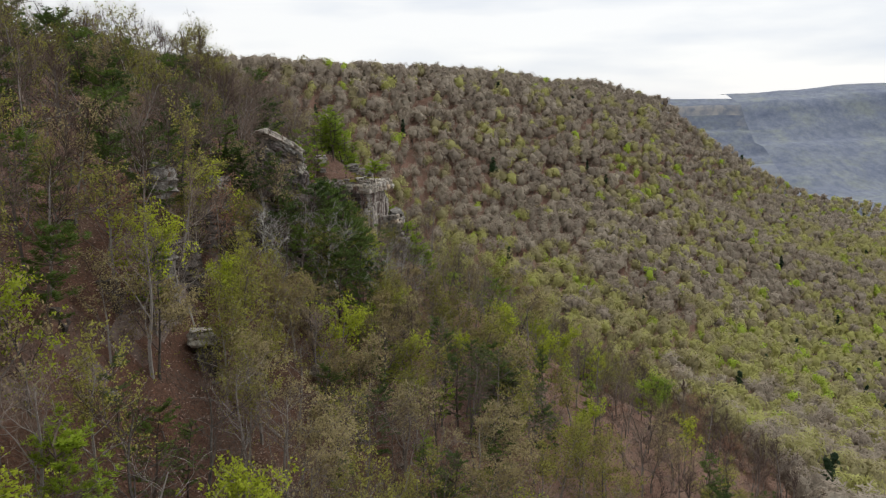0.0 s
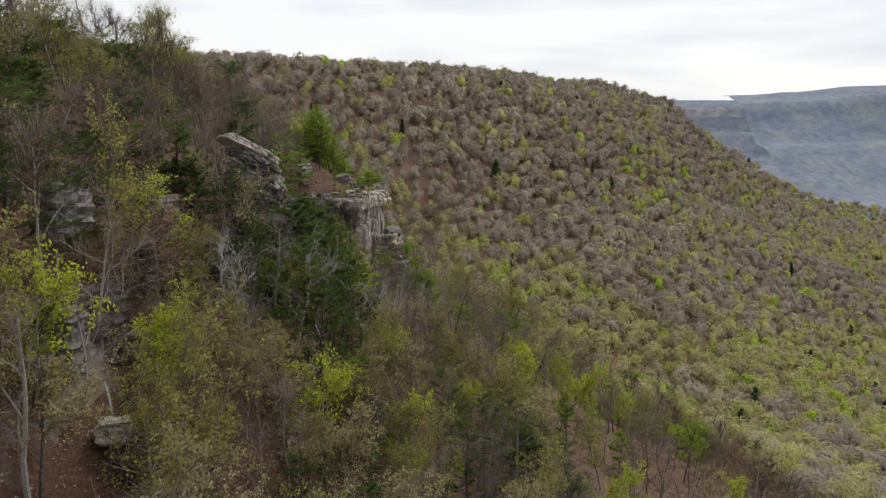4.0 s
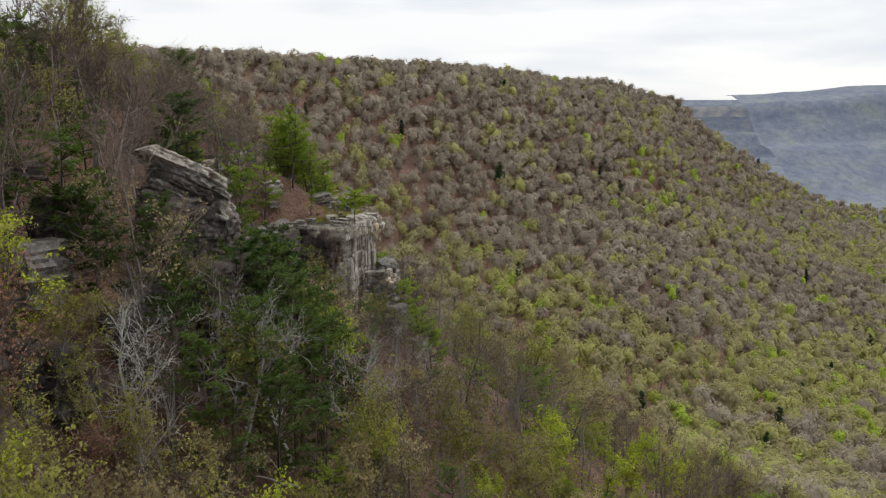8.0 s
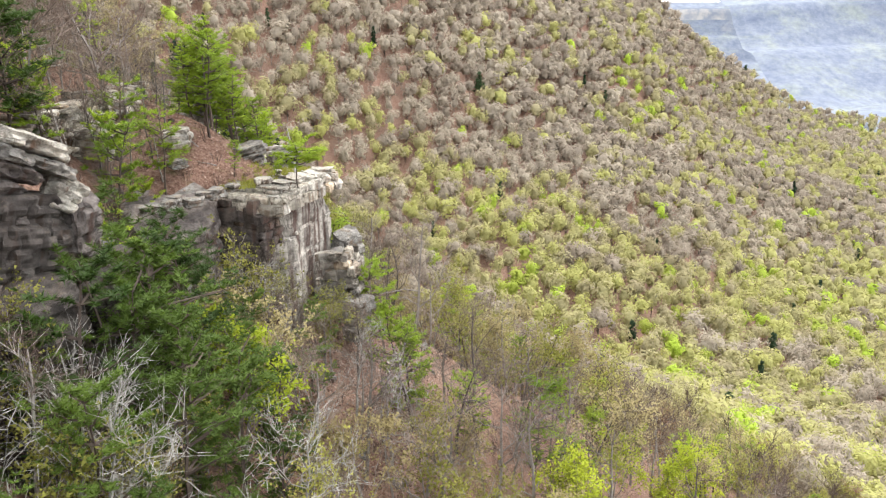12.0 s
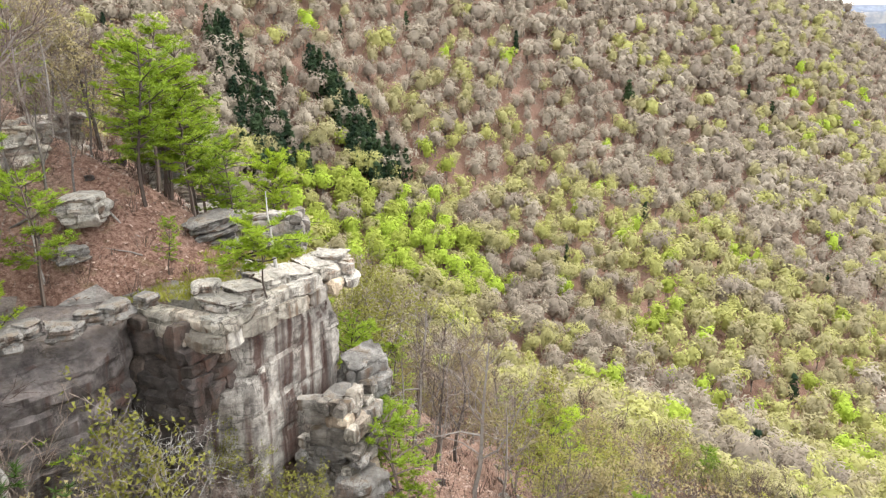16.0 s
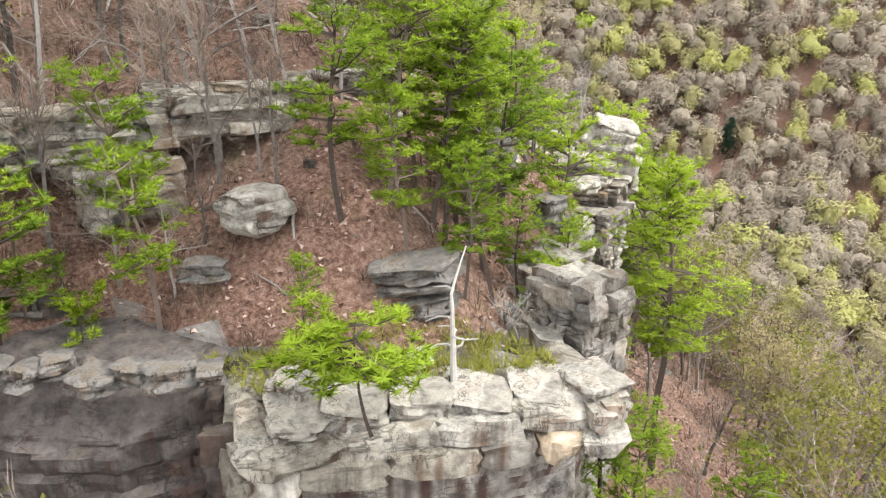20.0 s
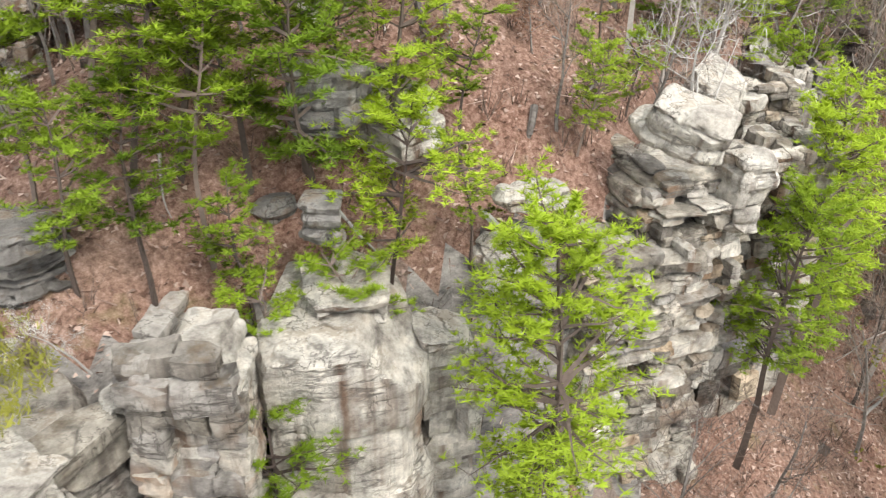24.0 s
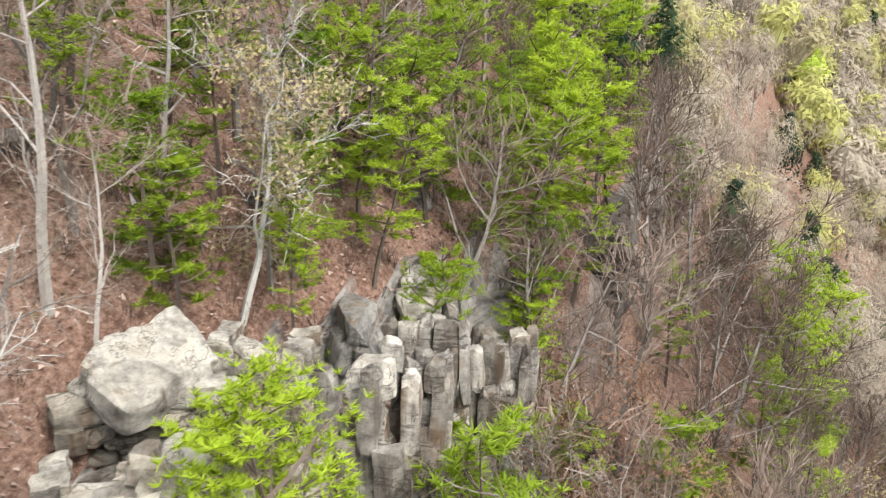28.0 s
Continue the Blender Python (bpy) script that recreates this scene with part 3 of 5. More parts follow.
# ---- rock ----
def rock_mesh(name, size, seed, mat, cell=0.3, block=0.75, round_=14.0, wobble=0.16, strata=0.16, cracks=0.2, taper=0.0, facets=20):
    """A weathered block: a fine box, its corners worn, its beds and joints cut back, its faces broken. The origin is the middle of its top."""
    sx, sy, sz = size
    nx, ny, nz = (max(3, min(60, int(round(s / cell)))) for s in size)
    pts, faces, seen = [], [], {}

    def vid(i, j, k):
        key = (i, j, k)
        if key not in seen:
            seen[key] = len(pts)
            pts.append((2 * i / nx - 1, 2 * j / ny - 1, 2 * k / nz - 1))
        return seen[key]

    for k in (0, nz):
        for i in range(nx):
            for j in range(ny):
                q = [vid(i, j, k), vid(i + 1, j, k), vid(i + 1, j + 1, k), vid(i, j + 1, k)]
                faces.append(q if k else q[::-1])
    for j in (0, ny):
        for i in range(nx):
            for k in range(nz):
                q = [vid(i, j, k), vid(i + 1, j, k), vid(i + 1, j, k + 1), vid(i, j, k + 1)]
                faces.append(q[::-1] if j else q)
    for i in (0, nx):
        for j in range(ny):
            for k in range(nz):
                q = [vid(i, j, k), vid(i, j + 1, k), vid(i, j + 1, k + 1), vid(i, j, k + 1)]
                faces.append(q if i else q[::-1])
    p = np.array(pts)
    norm = (np.abs(p) ** round_).sum(1) ** (1 / round_)
    p = p / norm[:, None]
    out = np.sign(p) * np.abs(p) ** 5
    out /= np.linalg.norm(out, axis=1)[:, None] + 1e-9
    p = p * np.array([sx, sy, sz]) / 2
    rp = np.random.RandomState(seed)
    for _ in range(facets):
        n = rp.normal(size=3) * (1, 1, 0.55)
        n /= np.linalg.norm(n)
        reach = np.abs(n) @ np.array([sx, sy, sz]) / 2
        over = p @ n - reach * rp.uniform(0.62, 0.90)
        p = p - np.clip(over, 0, None)[:, None] * n * 0.96
    o = seed * 13.7
    x, y, z = p[:, 0] + o, p[:, 1] - o, p[:, 2]
    zz = z + 0.5 * (vnoise(x / 3, y / 3, o) - 0.5)
    bed = np.floor(zz / block + 0.6 * vnoise(x / 2.5, y / 2.5, 1.0))
    side = np.clip(1.2 - np.abs(out[:, 2]), 0, 1)
    d = wobble * 2.0 * (fbm(x / 2.6, y / 2.6, z / 2.6, 5) - 0.5) - wobble * np.abs(fbm(x / 1.3, y / 1.3, z / 0.9, 3) - 0.5)
    d += strata * 2 * (hash3(bed.astype(np.int64), (x * 0 + seed).astype(np.int64), 3) - 0.6) * side
    frac = zz / block + 0.6 * vnoise(x / 2.5, y / 2.5, 1.0) - bed
    d -= strata * 0.9 * np.exp(-((np.minimum(frac, 1 - frac) * block / 0.10) ** 2)) * side
    jx = (x + 0.5 * vnoise(z / 2, y / 2, 2.0)) / (block * 2.3) + 0.37 * bed
    jy = (y + 0.5 * vnoise(z / 2, x / 2, 5.0)) / (block * 2.3) + 0.53 * bed
    cellh = hash3(np.floor(jx).astype(np.int64), np.floor(jy).astype(np.int64), bed.astype(np.int64))
    d += cracks * 1.6 * (cellh - 0.5) * side
    for f in (jx - np.floor(jx), jy - np.floor(jy)):
        d -= cracks * 0.8 * np.exp(-((np.minimum(f, 1 - f) * block * 2.3 / 0.11) ** 2)) * side
    d += 0.12 * (fbm(x * 1.6, y * 1.6, z * 3.0, 3) - 0.5)
    p = p + out * d[:, None]
    low = (p[:, 2] / sz + 0.5)
    p[:, :2] *= (1 + taper * (1 - low))[:, None]
    p[:, 2] -= sz / 2
    me = mesh_of(name, p, np.array(faces), mat, True)
    me.set_sharp_from_angle(angle=radians(26))
    return me


def block(parent, name, at, size, rz=0.0, rx=0.0, ry=0.0, seed=1, mat="stone", label="", **kw):
    """One rock of a cliff, or a thing of its own if it has no parent; at is the middle of its top."""
    ob = part(name, rock_mesh(name, size, seed, MAT[mat], **kw), parent, label)
    ob.matrix_basis = pose(*at, rx, ry, rz)
    return ob


def stone_piece(seed):
    """A broken stone one metre wide: a box of few faces with worn corners and knocked-off edges."""
    r = np.random.RandomState(seed)
    g = np.linspace(-1, 1, 4)
    pts, faces, seen = [], [], {}
    for axis in range(3):
        for end in (0, 3):
            for i in range(3):
                for j in range(3):
                    q = []
                    for u, v in ((i, j), (i + 1, j), (i + 1, j + 1), (i, j + 1)):
                        key = [0, 0, 0]
                        key[axis], key[(axis + 1) % 3], key[(axis + 2) % 3] = end, u, v
                        key = tuple(key)
                        if key not in seen:
                            seen[key] = len(pts)
                            pts.append([g[k] for k in key])
                        q.append(seen[key])
                    faces.append(q if end else q[::-1])
    p = np.array(pts)
    p = p / ((np.abs(p) ** 14).sum(1) ** (1 / 14))[:, None]
    for _ in range(6):
        n = unit(r.normal(size=3))
        over = p @ n - np.abs(n).sum() * r.uniform(0.62, 0.92)
        p = p - np.clip(over, 0, None)[:, None] * n
    p = p * (1 + 0.07 * r.normal(size=(len(p), 1))) + 0.045 * r.normal(size=p.shape)
    return p * 0.5, np.array(faces)


PIECES = {}


def stone(parent, at, size, rz, tilt, seed, mat):
    """One stone of a face; alike stones share a mesh."""
    key = (seed % 14, mat)
    if key not in PIECES:
        me = mesh_of("stone", *stone_piece(900 + key[0]), MAT[mat], True)
        me.set_sharp_from_angle(angle=radians(24))
        PIECES[key] = me
    ob = part("stone", PIECES[key], parent)
    ob.matrix_basis = pose(*at, tilt[0], tilt[1], rz) @ Matrix.Diagonal((*size, 1))
    return ob


def clad(parent, a, b, top, bottom, bed, run, depth, mat, seed, ragged=0.16, skip=0.06, grow=1.0, other="", share=0.25):
    """Broken beds of stone over an upright face from a to b on the map, its outer side to the right of that way."""
    r = np.random.RandomState(seed)
    (ax, ay), (bx, by) = a, b
    length = math.hypot(bx - ax, by - ay)
    ux, uy = (bx - ax) / length, (by - ay) / length
    turn = math.degrees(math.atan2(uy, ux))
    z, swell = top, 0.0
    while z > bottom:
        k = 1 + (grow - 1) * (top - z) / (top - bottom)
        h = r.uniform(*bed) * k
        swell = 0.7 * swell + r.normal(0, ragged)
        t = -0.15
        while t < length - 0.1:
            w = min(r.uniform(*run) * k, length + 0.2 - t)
            if r.rand() > skip:
                c, o = t + w / 2, swell + r.normal(0, 0.6 * ragged) - 0.30 * depth
                at = (ax + ux * c + uy * o, ay + uy * c - ux * o, z - h / 2)
                stone(parent, at, (w * 1.06, depth * r.uniform(0.8, 1.3), h * 1.08), turn + r.normal(0, 5), (r.normal(0, 3), r.normal(0, 3)), r.randint(1000), other if other and r.rand() < share else mat)
            t += w
        z -= h


def clad_block(parent, at, size, rz, bed, run, mat, seed, sides="ESN", drop=0.0, reach=20.0, depth=0.7, **kw):
    """Beds of stone on the east, south and north sides of a block that stands on the spot given."""
    x, y, top = at
    sx, sy, sz = size[0] / 2, size[1] / 2, size[2]
    c, s = math.cos(radians(rz)), math.sin(radians(rz))
    corner = {k: (x + c * i * sx - s * j * sy, y + s * i * sx + c * j * sy) for k, (i, j) in {"se": (1, -1), "ne": (1, 1), "sw": (-1, -1), "nw": (-1, 1)}.items()}
    for k, side in enumerate(sides):
        a, b = {"E": ("se", "ne"), "S": ("sw", "se"), "N": ("ne", "nw")}[side]
        clad(parent, corner[a], corner[b], top - drop, max(top - sz, top - drop - reach), bed, run, depth, mat, seed + k, **kw)


# ---- trees ----
def cross3(a, b):
    (a0, a1, a2), (b0, b1, b2) = a, b
    return np.array((a1 * b2 - a2 * b1, a2 * b0 - a0 * b2, a0 * b1 - a1 * b0))


def slivers(items):
    """Thin triangles: twigs, needles and leaves from (foot, tip, half width vector)."""
    P, Q, W = (np.array([s[k] for s in items]) for k in range(3))
    V = np.stack([P - W, P + W, Q], 1).reshape(-1, 3)
    return V, np.arange(len(V)).reshape(-1, 3)


def leaf_mesh(name, items, mat, centre):
    """Leaves or needles turned face up, shaded as the soft sprays that they form."""
    P, Q, W = (np.array([s[k] for s in items]) for k in range(3))
    down = np.cross(W, Q - P)[:, 2] < 0
    W[down] *= -1
    V = np.stack([P - W, P + W, Q], 1).reshape(-1, 3)
    me = mesh_of(name, V, np.arange(len(V)).reshape(-1, 3), mat, True)
    out = P - np.array(centre)
    out = 0.6 * out / (np.linalg.norm(out, axis=1)[:, None] + 1e-9) + np.array([0, 0, 0.75]) + 0.35 * np.random.RandomState(len(P)).normal(size=P.shape)
    out /= np.linalg.norm(out, axis=1)[:, None]
    me.normals_split_custom_set_from_vertices(np.repeat(out, 3, axis=0).astype(np.float32))
    return me


def haze(r, wood, n, length, width, height):
    """Fine twigs springing from the limbs and spreading into a rounded head."""
    high = [s for s in wood if s[0][2] > 0.22 * height and s[2] < 0.07 + 0.004 * height] or wood
    P, Q = np.array([s[0] for s in high]), np.array([s[1] for s in high])
    k = r.randint(len(high), size=n)
    p = P[k] + (Q - P)[k] * r.rand(n, 1)
    out = p - np.array([0, 0, 0.50 * height])
    out = out / (np.linalg.norm(out, axis=1)[:, None] + 1e-9) + np.array([0, 0, 0.22]) + 0.6 * r.normal(size=(n, 3))
    out /= np.linalg.norm(out, axis=1)[:, None]
    q = p + out * length * r.uniform(0.5, 1.25, (n, 1))
    res = []
    for a, b in zip(p, q):
        d = b - a
        res.append((a, b, unit(cross3(d, r.normal(size=3))) * width))
        for f in (0.35, 0.65):
            e = a + d * f
            res.append((e, e + (d * 0.55 + unit(r.normal(size=3)) * length * 0.42), unit(cross3(d, r.normal(size=3))) * width * 0.8))
    return res


def pipe(points, radii, sides):
    """One unbroken tapered tube along the points."""
    P = np.array(points, float)
    d = np.gradient(P, axis=0)
    d /= np.linalg.norm(d, axis=1)[:, None]
    u = np.cross(d, (0.31, 0.22, 0.92))
    u /= np.linalg.norm(u, axis=1)[:, None]
    w = np.cross(d, u)
    a = 2 * math.pi * np.arange(sides) / sides
    V = P[:, None] + np.array(radii)[:, None, None] * (np.cos(a)[None, :, None] * u[:, None] + np.sin(a)[None, :, None] * w[:, None])
    i = np.arange(len(P) * sides).reshape(len(P), sides)
    j = np.roll(i, -1, axis=1)
    return V.reshape(-1, 3), np.stack([i[:-1], j[:-1], j[1:], i[1:]], -1).reshape(-1, 4)


def with_slivers(tube, thin_wood):
    """Tubes, their quads split, and thin pieces in one set of triangles."""
    v, f = tube
    f = np.concatenate([f[:, (0, 1, 2)], f[:, (0, 2, 3)]])
    if thin_wood:
        v2, f2 = slivers(thin_wood)
        v, f = np.concatenate([v, v2]), np.concatenate([f, f2 + len(v)])
    return v, f


def grow(r, p, d, length, rad, level, top, wood, limbs, twigs, tips, wander=0.2, lift=0.05):
    n = (7, 4, 3, 2)[min(level, 3)]
    for i in range(n):
        d = unit(d + r.normal(0, wander * (0.35 if level == 0 else 1), 3) + np.array([0, 0, lift]))
        q = p + d * length / n
        a, b = rad * (1 - 0.75 * i / n), rad * (1 - 0.75 * (i + 1) / n)
        if level < min(top, 2):
            wood.append((p, q, a, b))
        elif level < top:
            limbs.append((p, q + d * length * 0.05, unit(cross3(d, r.normal(size=3))) * max(a, 0.02)))
            limbs.append((q, p, unit(cross3(d, r.normal(size=3))) * max(b, 0.014)))
        else:
            side = unit(cross3(d, r.normal(size=3))) * max(a, 0.014)
            twigs.append((p, q + d * length * 0.1, side))
        if level < top and i >= (2 if level == 0 else 0):
            for _ in range(r.randint(1, 3) if level < 2 else r.randint(1, 4)):
                away = unit(cross3(d, r.normal(size=3)))
                c = unit(d * r.uniform(0.35, 0.9) + away * r.uniform(0.6, 1.0))
                f = r.uniform(0.36, 0.60) if level else r.uniform(0.32, 0.58) * (1.25 - 0.6 * i / n)
                grow(r, p + (q - p) * r.rand(), c, length * f, b * r.uniform(0.4, 0.65), level + 1, top, wood, limbs, twigs, tips, wander, lift)
        p = q
    tips.append((p, d))


def hardwood(seed, height, bark, leaf, leaf_size=0.2, leaves=3, top=3, lean=0.0, wander=0.2, dense=100):
    """The meshes of a leafless or budding broadleaf tree: trunk with limbs, crown of twigs, and leaves if it has any."""
    r = np.random.RandomState(seed)
    wood, limbs, twigs, tips = [], [], [], []
    grow(r, np.array([0, 0, -0.5]), unit(np.array([lean, 0, 1.0])), height, height * 0.014 + 0.03, 0, top, wood, limbs, twigs, tips, wander)
    trunk = mesh_of("trunk", *with_slivers(tubes(wood, 4 if top > 2 else 3), limbs), MAT[bark])
    twigs = (twigs if top > 2 else []) + haze(r, wood, dense, 0.14 * height + 0.2, 0.014 if top > 2 else 0.026, height)
    v, f = slivers(twigs)
    out = [("trunk", trunk), ("crown", mesh_of("crown", v, f, MAT["twig" if bark != "bark_white" else bark]))]
    if leaf:
        it = []
        ends = [(t[1], unit(t[1] - t[0])) for t in twigs]
        for p, d in (ends[i] for i in r.permutation(len(ends))[:420 if top > 2 else 300]):
            for _ in range(leaves):
                q = p + r.normal(0, 0.16, 3) - d * r.rand() * 0.3
                a = unit(r.normal(size=3)) * leaf_size * r.uniform(0.6, 1.3)
                it.append((q - a / 2, q + a / 2, unit(cross3(a, r.normal(size=3))) * leaf_size * 0.38))
        out.append(("foliage", leaf_mesh("foliage", it, MAT[leaf], (0, 0, 0.5 * height))))
    return out


def pine(seed, height, clear=0.35, spread=0.30, gap=0.5, tufts=2, needle=0.27, blades=14, lean=0.0, mat="needles", flat=0.4, subs=3, rise=0.55):
    """The meshes of a pine: crooked trunk and boughs, and flat sprays of needle tufts."""
    r = np.random.RandomState(seed)
    wood, thin_wood, it = [], [], []
    p, d, n = np.array([0, 0, -0.5]), unit(np.array([lean, 0.2 * lean, 1.0])), 10
    spine = [p]
    rad = height * 0.013 + 0.03
    for i in range(n):
        d = unit(d + r.normal(0, 0.07, 3) + np.array([0, 0, 0.05]))
        q = p + d * (height + 0.5) / n
        wood.append((p, q, rad * (1 - 0.85 * i / n), rad * (1 - 0.85 * (i + 1) / n)))
        spine.append(q)
        p = q
    spine = np.array(spine)
    t = clear
    while t < 0.99:
        s = t * n
        foot = spine[int(s)] + (spine[min(n, int(s) + 1)] - spine[int(s)]) * (s - int(s))
        for _ in range(r.randint(3, 6)):
            a = r.rand() * 6.283
            k = (t - clear) / (1 - clear)
            L = height * spread * (0.35 + 0.65 * math.sin(math.pi * min(1, 0.25 + 0.8 * (1 - k)) * 0.9)) * r.uniform(0.55, 1.15) * (1.1 - 0.55 * k)
            dirn = unit(np.array([math.cos(a), math.sin(a), 0.05 + rise * k + r.normal(0, 0.12)]))
            b = foot
            m = 4
            for j in range(m):
                dirn = unit(dirn + r.normal(0, 0.13, 3) + np.array([0, 0, 0.05]))
                e = b + dirn * L / m
                wood.append((b, e, 0.05 * (1 - j / m) * L / 2 + 0.012, 0.05 * (1 - (j + 1) / m) * L / 2 + 0.008))
                if j >= 1 or L < 0.9:
                    for _ in range(subs):
                        away = unit(cross3(dirn, np.array([0, 0, 1.0])) * r.choice([-1, 1]) + dirn * r.uniform(0.2, 0.9) + np.array([0, 0, r.normal(0.12, 0.18)]))
                        sl = L * r.uniform(0.14, 0.34)
                        g = b + (e - b) * r.rand()
                        h = g + away * sl
                        if tufts > 1:
                            thin_wood.append((g, h, unit(cross3(away, r.normal(size=3))) * 0.014))
                        for w in range(tufts):
                            c = g + (h - g) * (1 - 0.5 * w / max(1, tufts - 1) if tufts > 1 else 1)
                            for _ in range(blades):
                                o = r.normal(size=3) * np.array([1, 1, flat])
                                o = unit(unit(o) + away * 0.5 + np.array([0, 0, 0.25])) * needle * r.uniform(0.7, 1.25)
                                it.append((c, c + o, unit(cross3(o, r.normal(size=3))) * needle * 0.085))
                b = e
        t += 1.35 * gap / height * r.uniform(0.6, 1.4)
    trunk = mesh_of("trunk", *with_slivers(tubes(wood, 3), thin_wood), MAT["bark_pine"])
    return [("trunk", trunk), ("crown", leaf_mesh("crown", it, MAT[mat], (0, 0, 0.55 * height)))]


def tree(kit, name, at, turn=0.0, scale=1.0, tilt=0.0, label="", category="tree", group=""):
    """A tree from a kit of meshes, on the spot given."""
    root = new(name)
    root.empty_display_size = 0.5
    for pname, me in kit:
        part(pname, me, root)
    root.matrix_basis = pose(*at, tilt, 0, turn) @ Matrix.Scale(scale, 4)
    return tagged(root, label, category, group)


def on_land(x, y, sink=0.0):
    return (float(x), float(y), float(land(x, y)) - sink)


# ---- the far woods, planted ----
FAR = {
    "grey": [crown_kit(s, 110, 0.76, 0.20, 0.135, 0.7, limbs=0) for s in range(8)],
    "olive": [crown_kit(s + 10, 110, 0.76, 0.18, 0.13, 0.4, limbs=0) for s in range(8)],
    "lime": [crown_kit(s + 20, 110, 0.66, 0.16, 0.125, 0.2, limbs=0) for s in range(5)],
    "pine": [crown_kit(s + 30, 90, 0.42, 0.10, 0.13, 0.2, 0.75, limbs=0) for s in range(4)],
}
KITS = {
    "grey": [crown_kit(s + 60, 270, 0.76, 0.20, 0.080, 0.8, limbs=4, core=0.46) for s in range(8)],
    "olive": [crown_kit(s + 70, 270, 0.76, 0.18, 0.078, 0.5, limbs=3, core=0.46) for s in range(8)],
    "lime": [crown_kit(s + 80, 270, 0.66, 0.16, 0.074, 0.2, limbs=2, core=0.46) for s in range(5)],
    "pine": [crown_kit(s + 90, 200, 0.42, 0.10, 0.080, 0.2, 0.75, limbs=0, core=0.46) for s in range(4)],
}
MID = {
    "grey": [crown_kit(s + 100, 600, 0.74, 0.22, 0.062, 1.1, limbs=8, core=0.46) for s in range(5)],
    "olive": [crown_kit(s + 110, 600, 0.74, 0.20, 0.060, 0.6, limbs=7, core=0.46) for s in range(5)],
    "lime": [crown_kit(s + 120, 600, 0.64, 0.18, 0.058, 0.2, limbs=6, core=0.46) for s in range(4)],
    "pine": [crown_kit(s + 130, 460, 0.42, 0.12, 0.058, 0.3, 0.7, limbs=0, core=0.46) for s in range(4)],
}
NEAR = {
    "grey": [crown_kit(s + 140, 950, 0.70, 0.24, 0.034, 1.6, limbs=9, core=0.14) for s in range(5)],
    "olive": [crown_kit(s + 150, 950, 0.72, 0.22, 0.036, 0.8, limbs=9, core=0.14) for s in range(5)],
    "lime": [crown_kit(s + 160, 950, 0.64, 0.20, 0.036, 0.3, limbs=7, core=0.14) for s in range(3)],
    "pine": [crown_kit(s + 170, 800, 0.44, 0.12, 0.036, 0.6, 0.7, limbs=0, core=0.14) for s in range(3)],
}
PATH_XY = np.array([row[1][:2] for row in PATH])


def off_path(x, y):
    """Metres from the flight line, on the map."""
    x, y = np.asarray(x, float), np.asarray(y, float)
    return np.min(np.hypot(x[..., None] - PATH_XY[:, 0], y[..., None] - PATH_XY[:, 1]), -1)


def in_view(x, y):
    d = rim_distance(x, y)
    u = -0.75 * x + 0.66 * y
    az = np.degrees(np.arctan2(x, y + 45))
    return (d > -70) & (u < 500) & (az < 36) & (u > -300) & (off_path(x, y) > np.where((x < -30) & (y < 270), 150, 64)) & ((d > 0) | (y > 20))


spots = np.concatenate([thin(scatter(90000, -340, 640, 20, 980, lambda x, y: in_view(x, y) & ~((x < -30) & (y < 400))), 6.3),
                        thin(scatter(24000, -340, -30, 20, 400, in_view), 5.0),
                        thin(scatter(16000, 200, 1100, 980, 1500, lambda x, y: in_view(x, y)), 9.0)])
sz = land(spots[:, 0], spots[:, 1])
u_ = -0.75 * spots[:, 0] + 0.66 * spots[:, 1]
pick = rw.rand(len(spots))
patch = fbm(spots[:, 0] / 45, spots[:, 1] / 45, 7.0, 3)
west = (spots[:, 0] < -30) & (spots[:, 1] < 300)
green = np.where(west, 0.75, 1.0) * np.clip(1.15 - (u_ - 40) / 400, 0.16, 1.0) * np.clip(3.4 * patch - 0.72, 0.25, 1.3)
kind = np.where(pick < green * 0.11, 2, np.where(pick < green, 1, 0))
kind = np.where(rw.rand(len(spots)) < 0.012, 3, kind)
hollow = (np.hypot((spots[:, 0] + 70) / 45, (spots[:, 1] - 362) / 26) < 1) & (kind < 3)
kind = np.where(hollow & (rw.rand(len(spots)) < 0.65), 2, kind)
places = np.column_stack([spots, sz - 0.3 - 1.0 * (u_ > 415) - 3.0 * (u_ > 455)])
tall = 12.0 + 5.5 * rw.rand(len(spots)) ** 1.4
for k, (key, mat, label) in enumerate((("grey", "far_grey", "grey-brown leafless hardwoods covering the far slope"), ("olive", "far_olive", "olive hardwoods coming into leaf on the far slope"),
                                       ("lime", "far_lime", "fresh lime-green trees scattered over the cove"), ("pine", "far_pine", "dark evergreens standing among the bare hardwoods"))):
    mid_way = off_path(spots[:, 0], spots[:, 1]) < np.where(spots[:, 0] < 20, 265, 140)
    remote = off_path(spots[:, 0], spots[:, 1]) > 400
    there = (kind == k) & ~mid_way
    plant_woods("far_woods", FAR[key], places[there & remote], tall[there & remote], MAT[mat], label.replace("far slope", "far ridge"))
    plant_woods("far_woods", KITS[key], places[there & ~remote], tall[there & ~remote], MAT[mat], label)
    plant_woods("middle_woods", MID[key], places[(kind == k) & mid_way], tall[(kind == k) & mid_way], MAT[mat], label.replace("far slope", "middle slope"))
